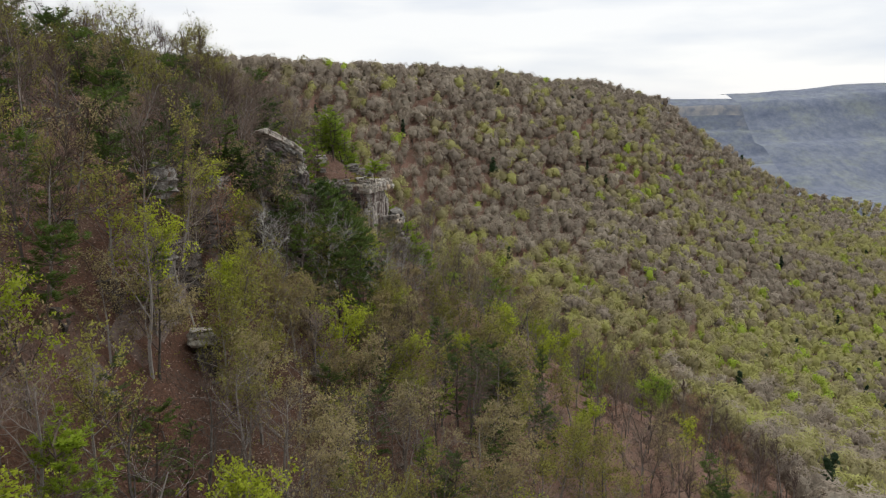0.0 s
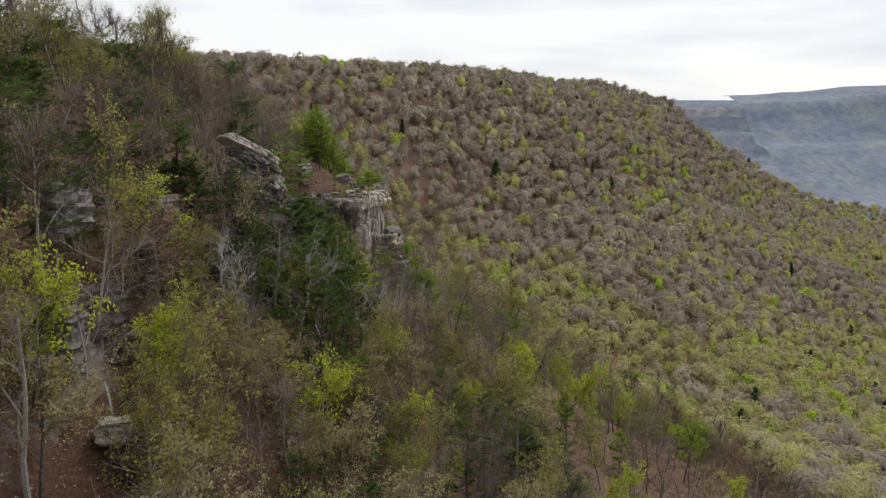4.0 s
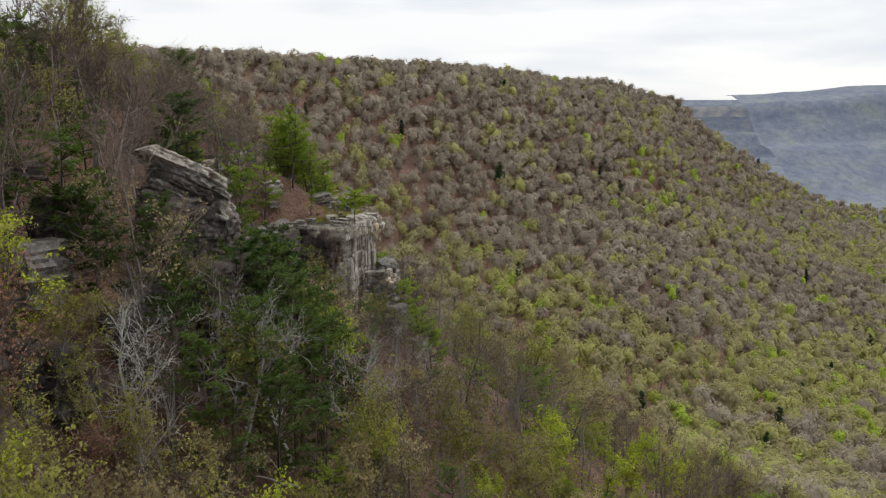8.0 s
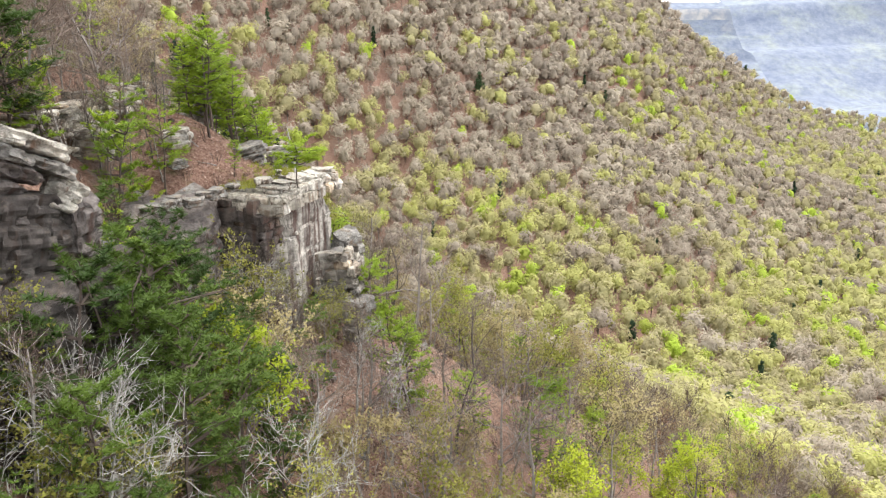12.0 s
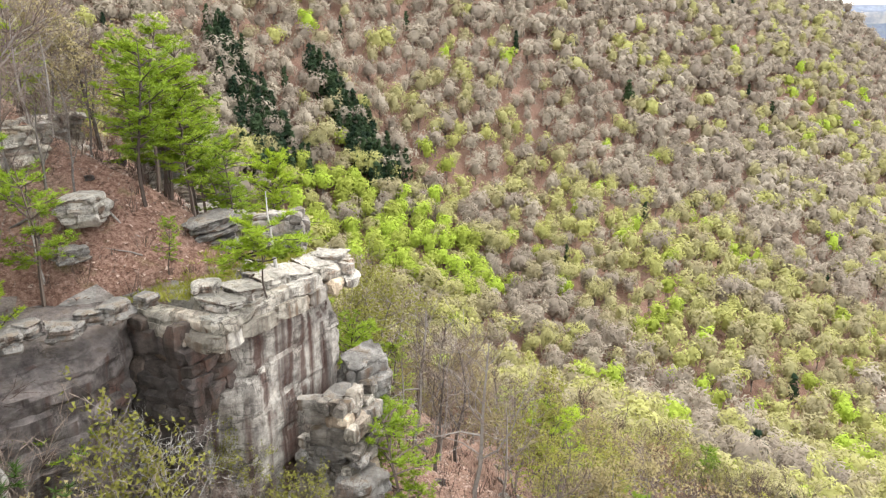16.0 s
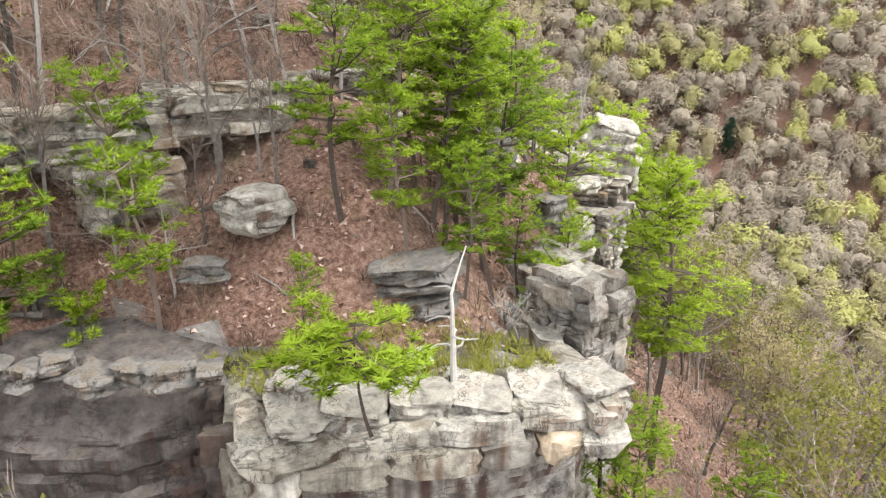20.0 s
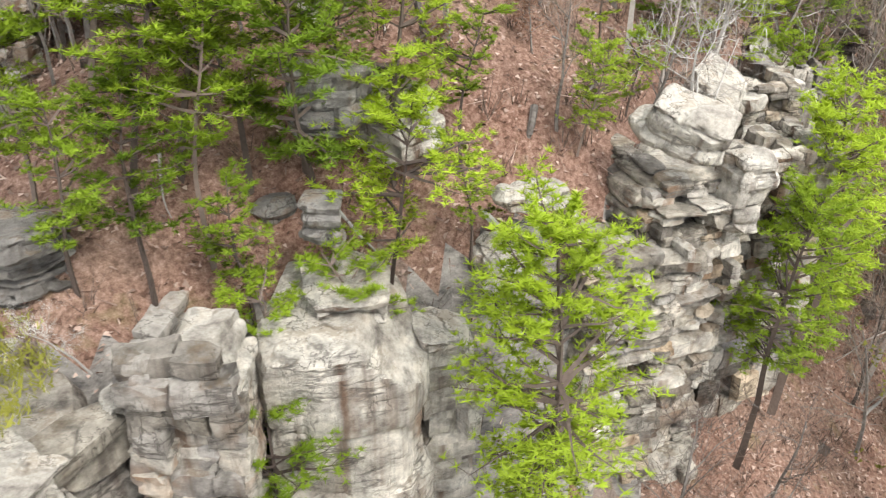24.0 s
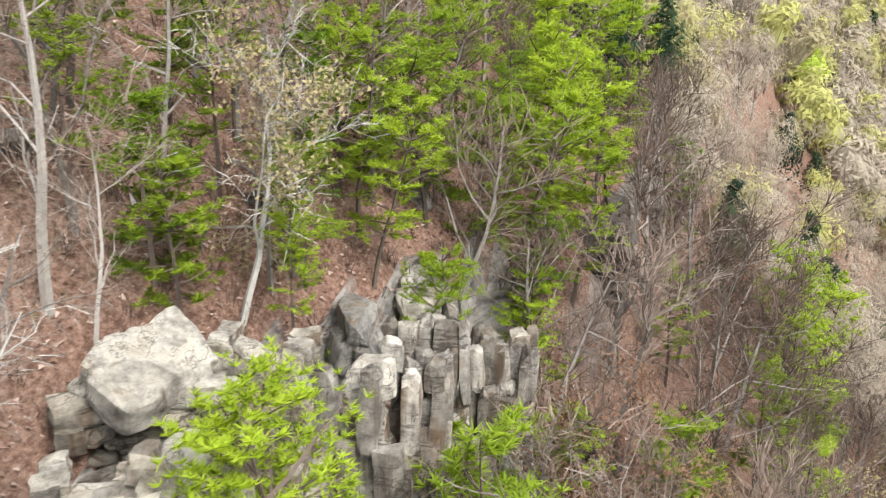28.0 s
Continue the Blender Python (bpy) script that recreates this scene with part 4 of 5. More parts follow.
# two dark bands of hemlock climb the far slope out of the lime-green hollow
bands = []
for (ax, ay), (bx, by), w in (((-110, 364), (-160, 416), 8), ((-74, 396), (-118, 432), 8)):
    for _ in range(520):
        t, o = rw.rand(), rw.normal(0, 1)
        o *= w * (1.1 - 0.75 * t) * 0.6
        l = math.hypot(bx - ax, by - ay)
        bands.append((ax + t * (bx - ax) - o * (by - ay) / l, ay + t * (by - ay) + o * (bx - ax) / l))
bands = thin(np.array(bands), 2.3)
plant_woods("far_woods", KITS["pine"], np.column_stack([bands, land(bands[:, 0], bands[:, 1]) - 0.3]), 13 + 5 * rw.rand(len(bands)), MAT["far_pine"], "dark bands of hemlock climbing the far slope")


# ---- cliffs ----
def cliff(name, label):
    return tagged(new(name), label, "rock")


rr = np.random.RandomState(77)
prow = cliff("cliff", "flat-topped pale sandstone prow jutting from the wooded slope")
block(prow, "block", (-14.4, 106.1, -13.4), (7.0, 11.6, 15), rz=-18, seed=3, mat="stone_prow", cell=0.24, block=2.2, strata=0.12, wobble=0.3)
for k in range(6):
    t = k / 5
    at = (-13.6 + 3.0 * t + rr.normal(0, 0.15), 101.4 + 9.3 * t, -12.75 + rr.normal(0, 0.10))
    block(prow, "capstone", at, (1.9 + rr.rand() * 0.8, 2.2 + rr.rand() * 0.6, 1.0), rz=-18 + rr.normal(0, 14), rx=rr.normal(0, 4), ry=rr.normal(3, 4), seed=30 + k, cell=0.16, block=0.45, round_=9, label="white rounded capstone")
block(prow, "capstone", (-11.0, 110.4, -13.0), (2.8, 3.0, 1.5), rz=-25, ry=5, seed=37, cell=0.17, block=0.6, round_=9, label="white rounded capstone")
block(prow, "block", (-14.9, 113.4, -11.2), (2.6, 2.4, 7), rz=12, seed=38, cell=0.22, block=0.9, cracks=0.35)
block(prow, "block", (-9.1, 105.2, -19.5), (2.6, 3.4, 6), rz=-10, seed=39, cell=0.24, block=0.9, cracks=0.4, mat="stone_moss")
block(prow, "block", (-8.8, 109.4, -18.2), (2.6, 3.2, 7), rz=-30, seed=40, cell=0.24, block=0.9, cracks=0.4, mat="stone_moss")
block(prow, "block", (-7.2, 103.2, -23.2), (2.4, 2.8, 4), rz=-40, seed=41, cell=0.26, block=0.8, cracks=0.4, mat="stone_moss")
# added dark block over the pale south face, painting in its shadow
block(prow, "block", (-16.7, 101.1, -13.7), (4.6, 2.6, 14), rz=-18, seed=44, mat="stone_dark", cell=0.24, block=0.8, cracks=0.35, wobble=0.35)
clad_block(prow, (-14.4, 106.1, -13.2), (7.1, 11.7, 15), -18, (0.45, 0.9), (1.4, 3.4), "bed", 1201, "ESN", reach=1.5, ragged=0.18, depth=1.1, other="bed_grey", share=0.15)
# its cladding carries the same painted shade
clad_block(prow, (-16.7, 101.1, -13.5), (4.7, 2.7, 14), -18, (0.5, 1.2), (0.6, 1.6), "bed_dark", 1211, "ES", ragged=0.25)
clad_block(prow, (-14.9, 113.4, -11.1), (2.7, 2.5, 7), 12, (0.4, 0.9), (0.6, 1.4), "bed_grey", 1221, "ES", other="bed")
clad_block(prow, (-9.1, 105.2, -19.3), (2.7, 3.5, 6), -10, (0.4, 1.0), (0.5, 1.4), "bed_grey", 1231, "ES", ragged=0.25, other="bed")
wall = cliff("cliff", "dark recessed shale wall beside the sandstone prow")
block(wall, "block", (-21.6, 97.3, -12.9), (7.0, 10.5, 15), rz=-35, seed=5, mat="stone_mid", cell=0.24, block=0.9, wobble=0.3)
for k in range(7):
    t = k / 6
    block(wall, "capstone", (-21.2 + 4.6 * t + rr.normal(0, 0.2), 93.6 + 6.2 * t, -12.25 + rr.normal(0, 0.12)), (1.2 + rr.rand(), 1.1 + rr.rand(), 0.8), rz=rr.rand() * 90, seed=50 + k, cell=0.17, block=0.5, round_=7, mat="stone_moss", label="mossy rounded edge stone")
pale = cliff("cliff", "pale upright sandstone wall below the leaning slab")
# three of the pale wall's blocks take the dark stone, its shade painted in
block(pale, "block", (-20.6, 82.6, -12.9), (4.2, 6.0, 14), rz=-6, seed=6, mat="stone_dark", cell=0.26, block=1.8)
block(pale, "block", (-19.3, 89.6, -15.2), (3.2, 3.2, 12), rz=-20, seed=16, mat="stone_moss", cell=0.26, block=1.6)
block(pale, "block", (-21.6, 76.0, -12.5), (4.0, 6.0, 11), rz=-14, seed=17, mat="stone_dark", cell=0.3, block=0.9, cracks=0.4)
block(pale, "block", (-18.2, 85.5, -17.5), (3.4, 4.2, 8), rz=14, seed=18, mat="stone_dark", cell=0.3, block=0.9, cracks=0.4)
slab = block(None, "slab", (-23.6, 78.4, -4.6), (4.2, 11.5, 0.95), rz=-24, rx=-23, seed=7, cell=0.2, block=0.5, round_=12, facets=12, label="large white tilted sandstone slab overhanging the slope")
tagged(slab, "", "rock")
props = cliff("cliff", "broken grey beds propping up the tilted slab")
for k in range(4):
    m = pose(-23.6, 78.4, -4.6, -23, 0, -24) @ Vector((0.25 - 0.30 * k, 0.9 - 0.75 * k, -0.95 - 0.72 * k))
    block(props, "bed", (m.x, m.y, m.z), (3.5 - 0.25 * k, 9.2 - 1.5 * k, 0.8), rz=-24 + rr.normal(0, 4), rx=-25 + rr.normal(0, 3), ry=rr.normal(0, 3), seed=160 + k, mat="stone_moss" if k % 2 == 0 else "stone_mid", cell=0.22, block=0.4, round_=12, cracks=0.35, label="broken bed under the tilted slab")
# dark filler under the slab, with shade in its colour
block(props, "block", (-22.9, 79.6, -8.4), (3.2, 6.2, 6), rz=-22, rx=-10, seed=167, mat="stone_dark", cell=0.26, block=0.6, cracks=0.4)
block(props, "block", (-21.4, 81.6, -8.0), (1.8, 2.4, 1.9), rz=-30, rx=-32, seed=166, cell=0.2, block=0.6, cracks=0.35)
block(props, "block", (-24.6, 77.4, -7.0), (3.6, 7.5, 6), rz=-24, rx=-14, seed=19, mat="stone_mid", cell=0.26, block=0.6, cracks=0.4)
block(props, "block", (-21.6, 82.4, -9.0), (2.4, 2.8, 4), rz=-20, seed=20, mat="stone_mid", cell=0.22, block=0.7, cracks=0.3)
mid = cliff("cliff", "pale square sandstone buttress between two pines")
block(mid, "block", (-18.7, 115.5, -12.6), (5.6, 4.8, 14), rz=31, seed=8, cell=0.2, block=2.4, strata=0.12, cracks=0.12, wobble=0.2)
block(mid, "capstone", (-18.9, 116.0, -12.0), (3.0, 3.2, 0.9), rz=25, ry=6, seed=61, cell=0.16, block=0.5, round_=7, label="white rounded capstone")
block(mid, "block", (-15.6, 112.8, -13.2), (2.6, 2.4, 11), rz=20, seed=62, cell=0.22, block=1.6)
block(mid, "block", (-20.0, 118.6, -13.2), (2.2, 2.0, 9), rz=30, seed=63, cell=0.22, block=1.0, cracks=0.3)
tower = cliff("cliff", "broken pale sandstone tower of thin beds")
block(tower, "block", (-28.9, 124.9, -11.6), (4.4, 3.6, 15), rz=35, seed=9, cell=0.19, block=0.42, strata=0.34, cracks=0.38, wobble=0.2)
block(tower, "block", (-26.2, 123.6, -13.4), (3.0, 3.0, 11), rz=30, seed=64, cell=0.22, block=0.38, strata=0.34, cracks=0.4, wobble=0.2)
block(tower, "block", (-27.6, 127.6, -10.4), (1.9, 1.8, 3.4), rz=30, seed=65, cell=0.17, block=0.7, round_=4)
clad_block(tower, (-28.9, 124.9, -11.5), (4.5, 3.7, 15), 35, (0.16, 0.55), (0.4, 1.9), "bed", 1001, grow=1.9, ragged=0.26, depth=0.9, other="bed_grey", skip=0.10)
clad_block(tower, (-26.2, 123.6, -13.2), (3.1, 3.1, 11), 30, (0.16, 0.50), (0.35, 1.6), "bed", 1011, "ESN", grow=1.9, ragged=0.26, depth=0.9, other="bed_grey", skip=0.10)
cap = block(None, "slab", (-26.3, 125.5, -8.7), (1.7, 4.0, 1.6), rz=-23, rx=-16, ry=18, seed=10, cell=0.15, block=0.8, round_=9, strata=0.1, label="bright white tilted capstone resting on the broken tower")
tagged(cap, "", "rock")
back = cliff("cliff", "big pale tilted sandstone boulders behind the tower")
block(back, "block", (-35.3, 127.3, -10.6), (3.8, 2.6, 1.5), rz=-22, rx=-27, seed=12, cell=0.2, block=1.3, wobble=0.2, facets=9)
block(back, "block", (-38.2, 129.4, -11.4), (2.6, 2.4, 7), rz=14, seed=66, cell=0.2, block=0.9, cracks=0.35)
block(back, "block", (-33.6, 129.6, -12.4), (3.6, 3.2, 12), rz=16, seed=13, cell=0.22, block=1.1, cracks=0.3)
block(back, "block", (-31.4, 128.4, -12.0), (2.6, 2.6, 12), rz=32, seed=67, cell=0.22, block=0.9, cracks=0.35)
clad(back, (-33.6, 125.8), (-36.6, 129.0), -11.6, -14.6, (0.35, 0.8), (0.6, 1.8), 1.2, "bed", 1037, ragged=0.3, other="bed_grey")
clad_block(back, (-33.6, 129.6, -12.2), (3.7, 3.3, 12), 16, (0.4, 1.0), (0.5, 1.3), "bed", 1021, "EN", grow=1.6, other="bed_grey")
clad_block(back, (-31.4, 128.4, -11.8), (2.7, 2.7, 12), 32, (0.3, 0.8), (0.4, 1.1), "bed", 1031, "ESN", grow=1.8, other="bed_grey")
clad_block(back, (-38.2, 129.4, -11.2), (2.7, 2.5, 7), 14, (0.3, 0.7), (0.4, 1.0), "bed", 1035, "ESN", grow=1.5, other="bed_grey")
dark = cliff("cliff", "grey fissured cliff with upright joints under pines")
for k, (x, y, top, w) in enumerate(((-41.6, 131.4, -13.0, 2.4), (-43.8, 132.4, -13.8, 2.0), (-45.6, 132.6, -12.9, 2.2), (-47.6, 133.6, -14.6, 2.0), (-49.6, 134.8, -15.5, 2.4), (-44.0, 130.6, -12.0, 4.4), (-48.4, 131.8, -12.2, 4.0))):
    block(dark, "block", (x, y, top), (w, 2.8, 11), rz=12 + rr.normal(0, 8), seed=70 + k, mat="stone_moss" if k % 2 else "stone", cell=0.22, block=1.3, cracks=0.4, wobble=0.2)
for k, (x, y, top, w) in enumerate(((-41.6, 131.4, -13.0, 2.4), (-43.8, 132.4, -13.8, 2.0), (-45.6, 132.6, -12.9, 2.2), (-47.6, 133.6, -14.6, 2.0), (-49.6, 134.8, -15.5, 2.4))):
    clad_block(dark, (x, y, top + 0.2), (w, 2.9, 10), 12, (1.0, 3.2), (0.4, 1.1), "bed_grey", 1040 + 5 * k, "EN", ragged=0.30, skip=0.18, other="bed")
shelf = cliff("cliff", "grey bedded rock shelf with a dark hollow under it")
block(shelf, "block", (-27.6, 104.2, -5.0), (3.4, 6.4, 1.9), rz=-8, seed=15, mat="stone", cell=0.2, block=0.5, strata=0.25)
block(shelf, "block", (-28.2, 98.4, -5.4), (3.2, 6.0, 2.4), rz=-12, seed=21, mat="stone", cell=0.22, block=0.45, strata=0.25)
block(shelf, "block", (-28.6, 93.0, -5.6), (3.0, 5.6, 2.0), rz=-4, seed=22, mat="stone_moss", cell=0.24, block=0.45)
block(shelf, "block", (-26.9, 99.6, -7.6), (2.4, 3.4, 2.2), rz=4, seed=23, mat="stone", cell=0.22, block=0.6)
block(shelf, "block", (-29.4, 110.2, -5.0), (3.0, 5.0, 2.2), rz=-16, seed=24, mat="stone_moss", cell=0.24, block=0.5)
for k, (at, size, rz) in enumerate((((-27.6, 104.2, -4.9), (3.5, 6.5, 1.9), -8), ((-28.2, 98.4, -5.3), (3.3, 6.1, 2.4), -12), ((-28.6, 93.0, -5.5), (3.1, 5.7, 2.0), -4), ((-29.4, 110.2, -4.9), (3.1, 5.1, 2.2), -16), ((-26.9, 99.6, -7.5), (2.5, 3.5, 2.2), 4))):
    clad_block(shelf, at, size, rz, (0.28, 0.6), (0.7, 1.9), "bed", 1100 + 5 * k, "ES", ragged=0.25, other="bed_grey", depth=0.9)
upper = cliff("cliff", "broken grey ledges high on the wooded slope")
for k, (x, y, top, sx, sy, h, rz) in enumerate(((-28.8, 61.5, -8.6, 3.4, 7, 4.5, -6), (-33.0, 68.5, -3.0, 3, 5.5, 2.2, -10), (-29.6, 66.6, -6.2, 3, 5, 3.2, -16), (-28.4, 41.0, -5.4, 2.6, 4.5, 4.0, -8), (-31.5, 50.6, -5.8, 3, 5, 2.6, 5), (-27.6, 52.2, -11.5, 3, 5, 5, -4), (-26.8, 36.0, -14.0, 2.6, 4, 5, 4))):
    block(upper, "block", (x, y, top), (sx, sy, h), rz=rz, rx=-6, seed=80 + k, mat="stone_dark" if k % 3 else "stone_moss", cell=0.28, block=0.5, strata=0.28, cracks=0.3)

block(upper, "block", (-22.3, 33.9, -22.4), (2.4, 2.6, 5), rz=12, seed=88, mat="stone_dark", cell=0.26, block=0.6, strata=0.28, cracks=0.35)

# loose boulders
for x, y, z, s, rz, seed, mat, label in ((-22.4, 33.3, -21.2, (2.8, 2.2, 1.8), 20, 90, "stone", "pale flat boulder standing out of the brush"),
                                         (-14.6, 51.9, -31.0, (1.8, 1.5, 1.4), 50, 91, "stone", "pale boulder half buried in leaf litter"),
                                         (-21.8, 103.2, -8.0, (2.8, 2.4, 1.8), 15, 92, "stone", "grey boulder wedged on the slope below the shelf"),
                                         (-21.5, 104.8, -9.4, (1.6, 1.6, 1.4), 40, 93, "stone", "grey boulder wedged on the slope below the shelf"),
                                         (-21.2, 101.0, -10.3, (1.2, 2.4, 0.8), -30, 94, "stone_moss", "low mossy boulder lying in the leaf litter"),
                                         (-14.0, 106.0, -12.05, (0.8, 1.2, 0.7), 20, 95, "stone", "small pale stone on the grassy ledge"),
                                         (-13.4, 104.6, -12.3, (0.8, 1.0, 0.6), 70, 96, "stone_moss", "small pale stone on the grassy ledge"),
                                         (-14.4, 101.7, -12.0, (1.3, 1.5, 0.9), 20, 97, "stone", "white block perched at the corner of the ledge"),
                                         (-23.2, 120.0, -12.6, (2.0, 2.2, 1.8), 30, 98, "stone", "pale boulder at the head of the gully"),
                                         (-19.3, 115.3, -9.6, (1.5, 1.6, 1.5), 10, 99, "stone_moss", "grey rounded boulder under the pines"),
                                         (-22.6, 114.4, -7.0, (1.8, 3.2, 2.2), 20, 100, "stone_moss", "grey upright boulders under the pines"),
                                         (-23.4, 120.9, -10.7, (1.4, 2.6, 0.5), 35, 101, "stone", "flat thin slab lying on the bank"),
                                         (-24.4, 116.0, -8.2, (2.4, 2.2, 2.4), 60, 102, "stone", "pale rounded boulder under the pines")):
    ob = block(None, "boulder", (x, y, z), s, rz=rz, seed=seed, mat=mat, cell=0.16, block=0.6, round_=7, label=label)
    tagged(ob, "", "boulder")
for k in range(4):
    ob = block(None, "boulder", (-16.9 + 0.15 * k, 107.3 + 0.12 * k, -10.1 - 0.62 * k), (2.6 - 0.1 * k, 3.8 - 0.5 * k, 0.66), rz=-40 + 4 * k, rx=9, seed=110 + k, mat="stone_moss", cell=0.16, block=0.5, round_=9, label="leaning grey bed in the stack behind the ledge")
    tagged(ob, "", "boulder", "stacked beds")

# the rest of the rim, and talus
edge = cliff("cliff", "broken sandstone rim running along the head of the slope")
HERO = [(-15, 106, 7), (-20.5, 96.5, 6), (-20, 82.5, 6), (-18.9, 89.6, 3), (-23.6, 78.4, 6), (-18, 115.5, 4), (-28, 125.5, 4), (-35, 128.5, 5), (-46, 132, 6)]
seg = np.hypot(*np.diff(RIM, axis=0).T)
run = np.concatenate([[0], np.cumsum(seg)])
s = run[3]
while s < run[-4]:
    x, y = np.interp(s, run, RIM[:, 0]), np.interp(s, run, RIM[:, 1])
    if all(math.hypot(x - a, y - b) > c for a, b, c in HERO) and rr.rand() < 0.72:
        x2, y2 = np.interp(s + 1, run, RIM[:, 0]), np.interp(s + 1, run, RIM[:, 1])
        turn = -math.degrees(math.atan2(x2 - x, y2 - y))
        block(edge, "block", (x + rr.normal(0, 0.8), y + rr.normal(0, 0.5), float(land(x, y)) + rr.uniform(-0.6, 1.6)), (2.5 + 2 * rr.rand(), 3 + 2.5 * rr.rand(), 5 + 4 * rr.rand()), rz=turn + rr.normal(0, 14), seed=200 + int(s), mat=rr.choice(["stone_moss", "stone_dark", "stone_dark"]), cell=0.36, block=0.8, strata=0.28, cracks=0.4)
    s += rr.uniform(3.0, 5.5)
TALUS = [rock_mesh("boulder", (1.6 + rr.rand(), 1.3 + rr.rand(), 1.0 + rr.rand() * 0.5), 300 + k, MAT["stone_moss" if k % 3 else "stone_dark"], cell=0.3, block=0.6, round_=6) for k in range(7)]
for x, y in thin(scatter(260, -60, 20, 5, 165, lambda x, y: (rim_distance(x, y) > -22) & (rim_distance(x, y) < 26)), 2.5):
    ob = new("boulder", TALUS[rr.randint(7)])
    k = rr.uniform(0.35, 1.0)
    ob.matrix_basis = pose(x, y, float(land(x, y)) + 0.45 * k, rr.normal(0, 10), rr.normal(0, 10), rr.rand() * 360) @ Matrix.Scale(k, 4)
    tagged(ob, "grey lichened boulder lying on the litter slope", "boulder", "talus boulders")

# ---- near trees ----
FINE = {
    "pine": [pine(1, 9.0, 0.30, 0.34, 0.55), pine(2, 8.0, 0.25, 0.38, 0.5), pine(3, 10.0, 0.40, 0.32, 0.6), pine(4, 7.0, 0.15, 0.42, 0.45), pine(7, 9.0, 0.34, 0.36, 0.6)],
    "dark": [pine(1, 9.0, 0.30, 0.34, 0.6, mat="needles_deep"), pine(3, 10.0, 0.40, 0.32, 0.6, mat="needles_deep")],
    "tall": [pine(101, 10.0, 0.42, 0.30, 0.5, mat="needles_mid"), pine(102, 9.0, 0.36, 0.32, 0.45, mat="needles_mid"), pine(103, 10.0, 0.46, 0.34, 0.5, mat="needles_mid"), pine(104, 9.0, 0.30, 0.33, 0.45, mat="needles_mid")],
    "sparse": [pine(5, 8.0, 0.38, 0.36, 0.62), pine(6, 7.0, 0.42, 0.38, 0.66)],
    "bare": [hardwood(k, 9.0 + k % 3, "bark_grey", "", wander=0.24, dense=170) for k in range(40, 45)],
    "olive": [hardwood(k, 9.5, "bark_grey", "olive", 0.21, 6) for k in range(50, 53)],
    "lime": [hardwood(k, 9.0, "bark_grey", "lime", 0.24, 9) for k in range(54, 56)],
    "tan": [hardwood(k, 9.0, "bark_grey", "tan", 0.20, 8) for k in range(57, 59)],
    "russet": [hardwood(60, 5.0, "bark_grey", "russet", 0.16, 3)],
    "white": [hardwood(k, 8.0, "bark_white", "", wander=0.30) for k in (62, 63)],
}
LITE = {
    "dark": [pine(k, 10.0, 0.25, 0.34, 0.80, 1, 0.44, 12, subs=4, mat="needles_deep") for k in range(15, 18)],
    "pine": [pine(k, 10.0, 0.3, 0.32, 0.80, 1, 0.44, 12, subs=4) for k in range(11, 15)],
    "bare": [hardwood(k, 11.0, "bark_grey", "", top=2, wander=0.26, dense=260) for k in range(70, 75)],
    "olive": [hardwood(k, 10.0, "bark_grey", "olive", 0.20, 6, top=2, dense=200) for k in range(76, 79)],
    "lime": [hardwood(k, 9.0, "bark_grey", "lime", 0.22, 8, top=2, dense=180) for k in range(80, 82)],
    "tan": [hardwood(k, 10.0, "bark_grey", "tan", 0.19, 6, top=2, dense=200) for k in range(83, 85)],
    "russet": [hardwood(k, 9.0, "bark_grey", "russet", 0.18, 5, top=2, dense=180) for k in range(86, 88)],
}
NAMES = {"tall": ("pine", "tall green pine with layered boughs"), "pine": ("pine", "green pine with flat sprays of needles"), "dark": ("pine", "dark green pine with heavy boughs"), "sparse": ("pine", "thin open-crowned pine with few boughs"), "bare": ("bare_tree", "leafless grey hardwood with fine twigs"),
         "olive": ("budding_tree", "slender hardwood with opening olive leaves"), "lime": ("leafing_tree", "young hardwood in fresh lime-green leaf"), "tan": ("catkin_tree", "hardwood hung with tan catkins"),
         "russet": ("bush", "reddish budding bush among the rocks"), "white": ("dead_tree", "bleached dead tree with crooked limbs")}
rt = np.random.RandomState(21)


def plant(kind, at, height=0.0, turn=None, tilt=0.0, lite=False, label="", which=None, where="on the slope"):
    kits = (LITE if lite else FINE)[kind]
    kit = kits[rt.randint(len(kits)) if which is None else which % len(kits)]
    name, text = NAMES[kind]
    own = max(v.co.z for v in kit[0][1].vertices) if height else 1.0
    return tree(kit, name, at, rt.rand() * 360 if turn is None else turn, height / own if height else rt.uniform(0.75, 1.25), tilt, label or text + " " + where, "pine" if name == "pine" else "tree")


# trees with a place of their own: x, y, height
def grove(kind, label, rows):
    for x, y, h in rows:
        plant("tall" if kind == "pine" and "ledge" in label else kind, on_land(x, y), h, label=label, lite=kind in LITE and "ledge" not in label and float(off_path(x, y)) > 30 and kind in ("pine", "dark", "bare") and "fissured" not in label)


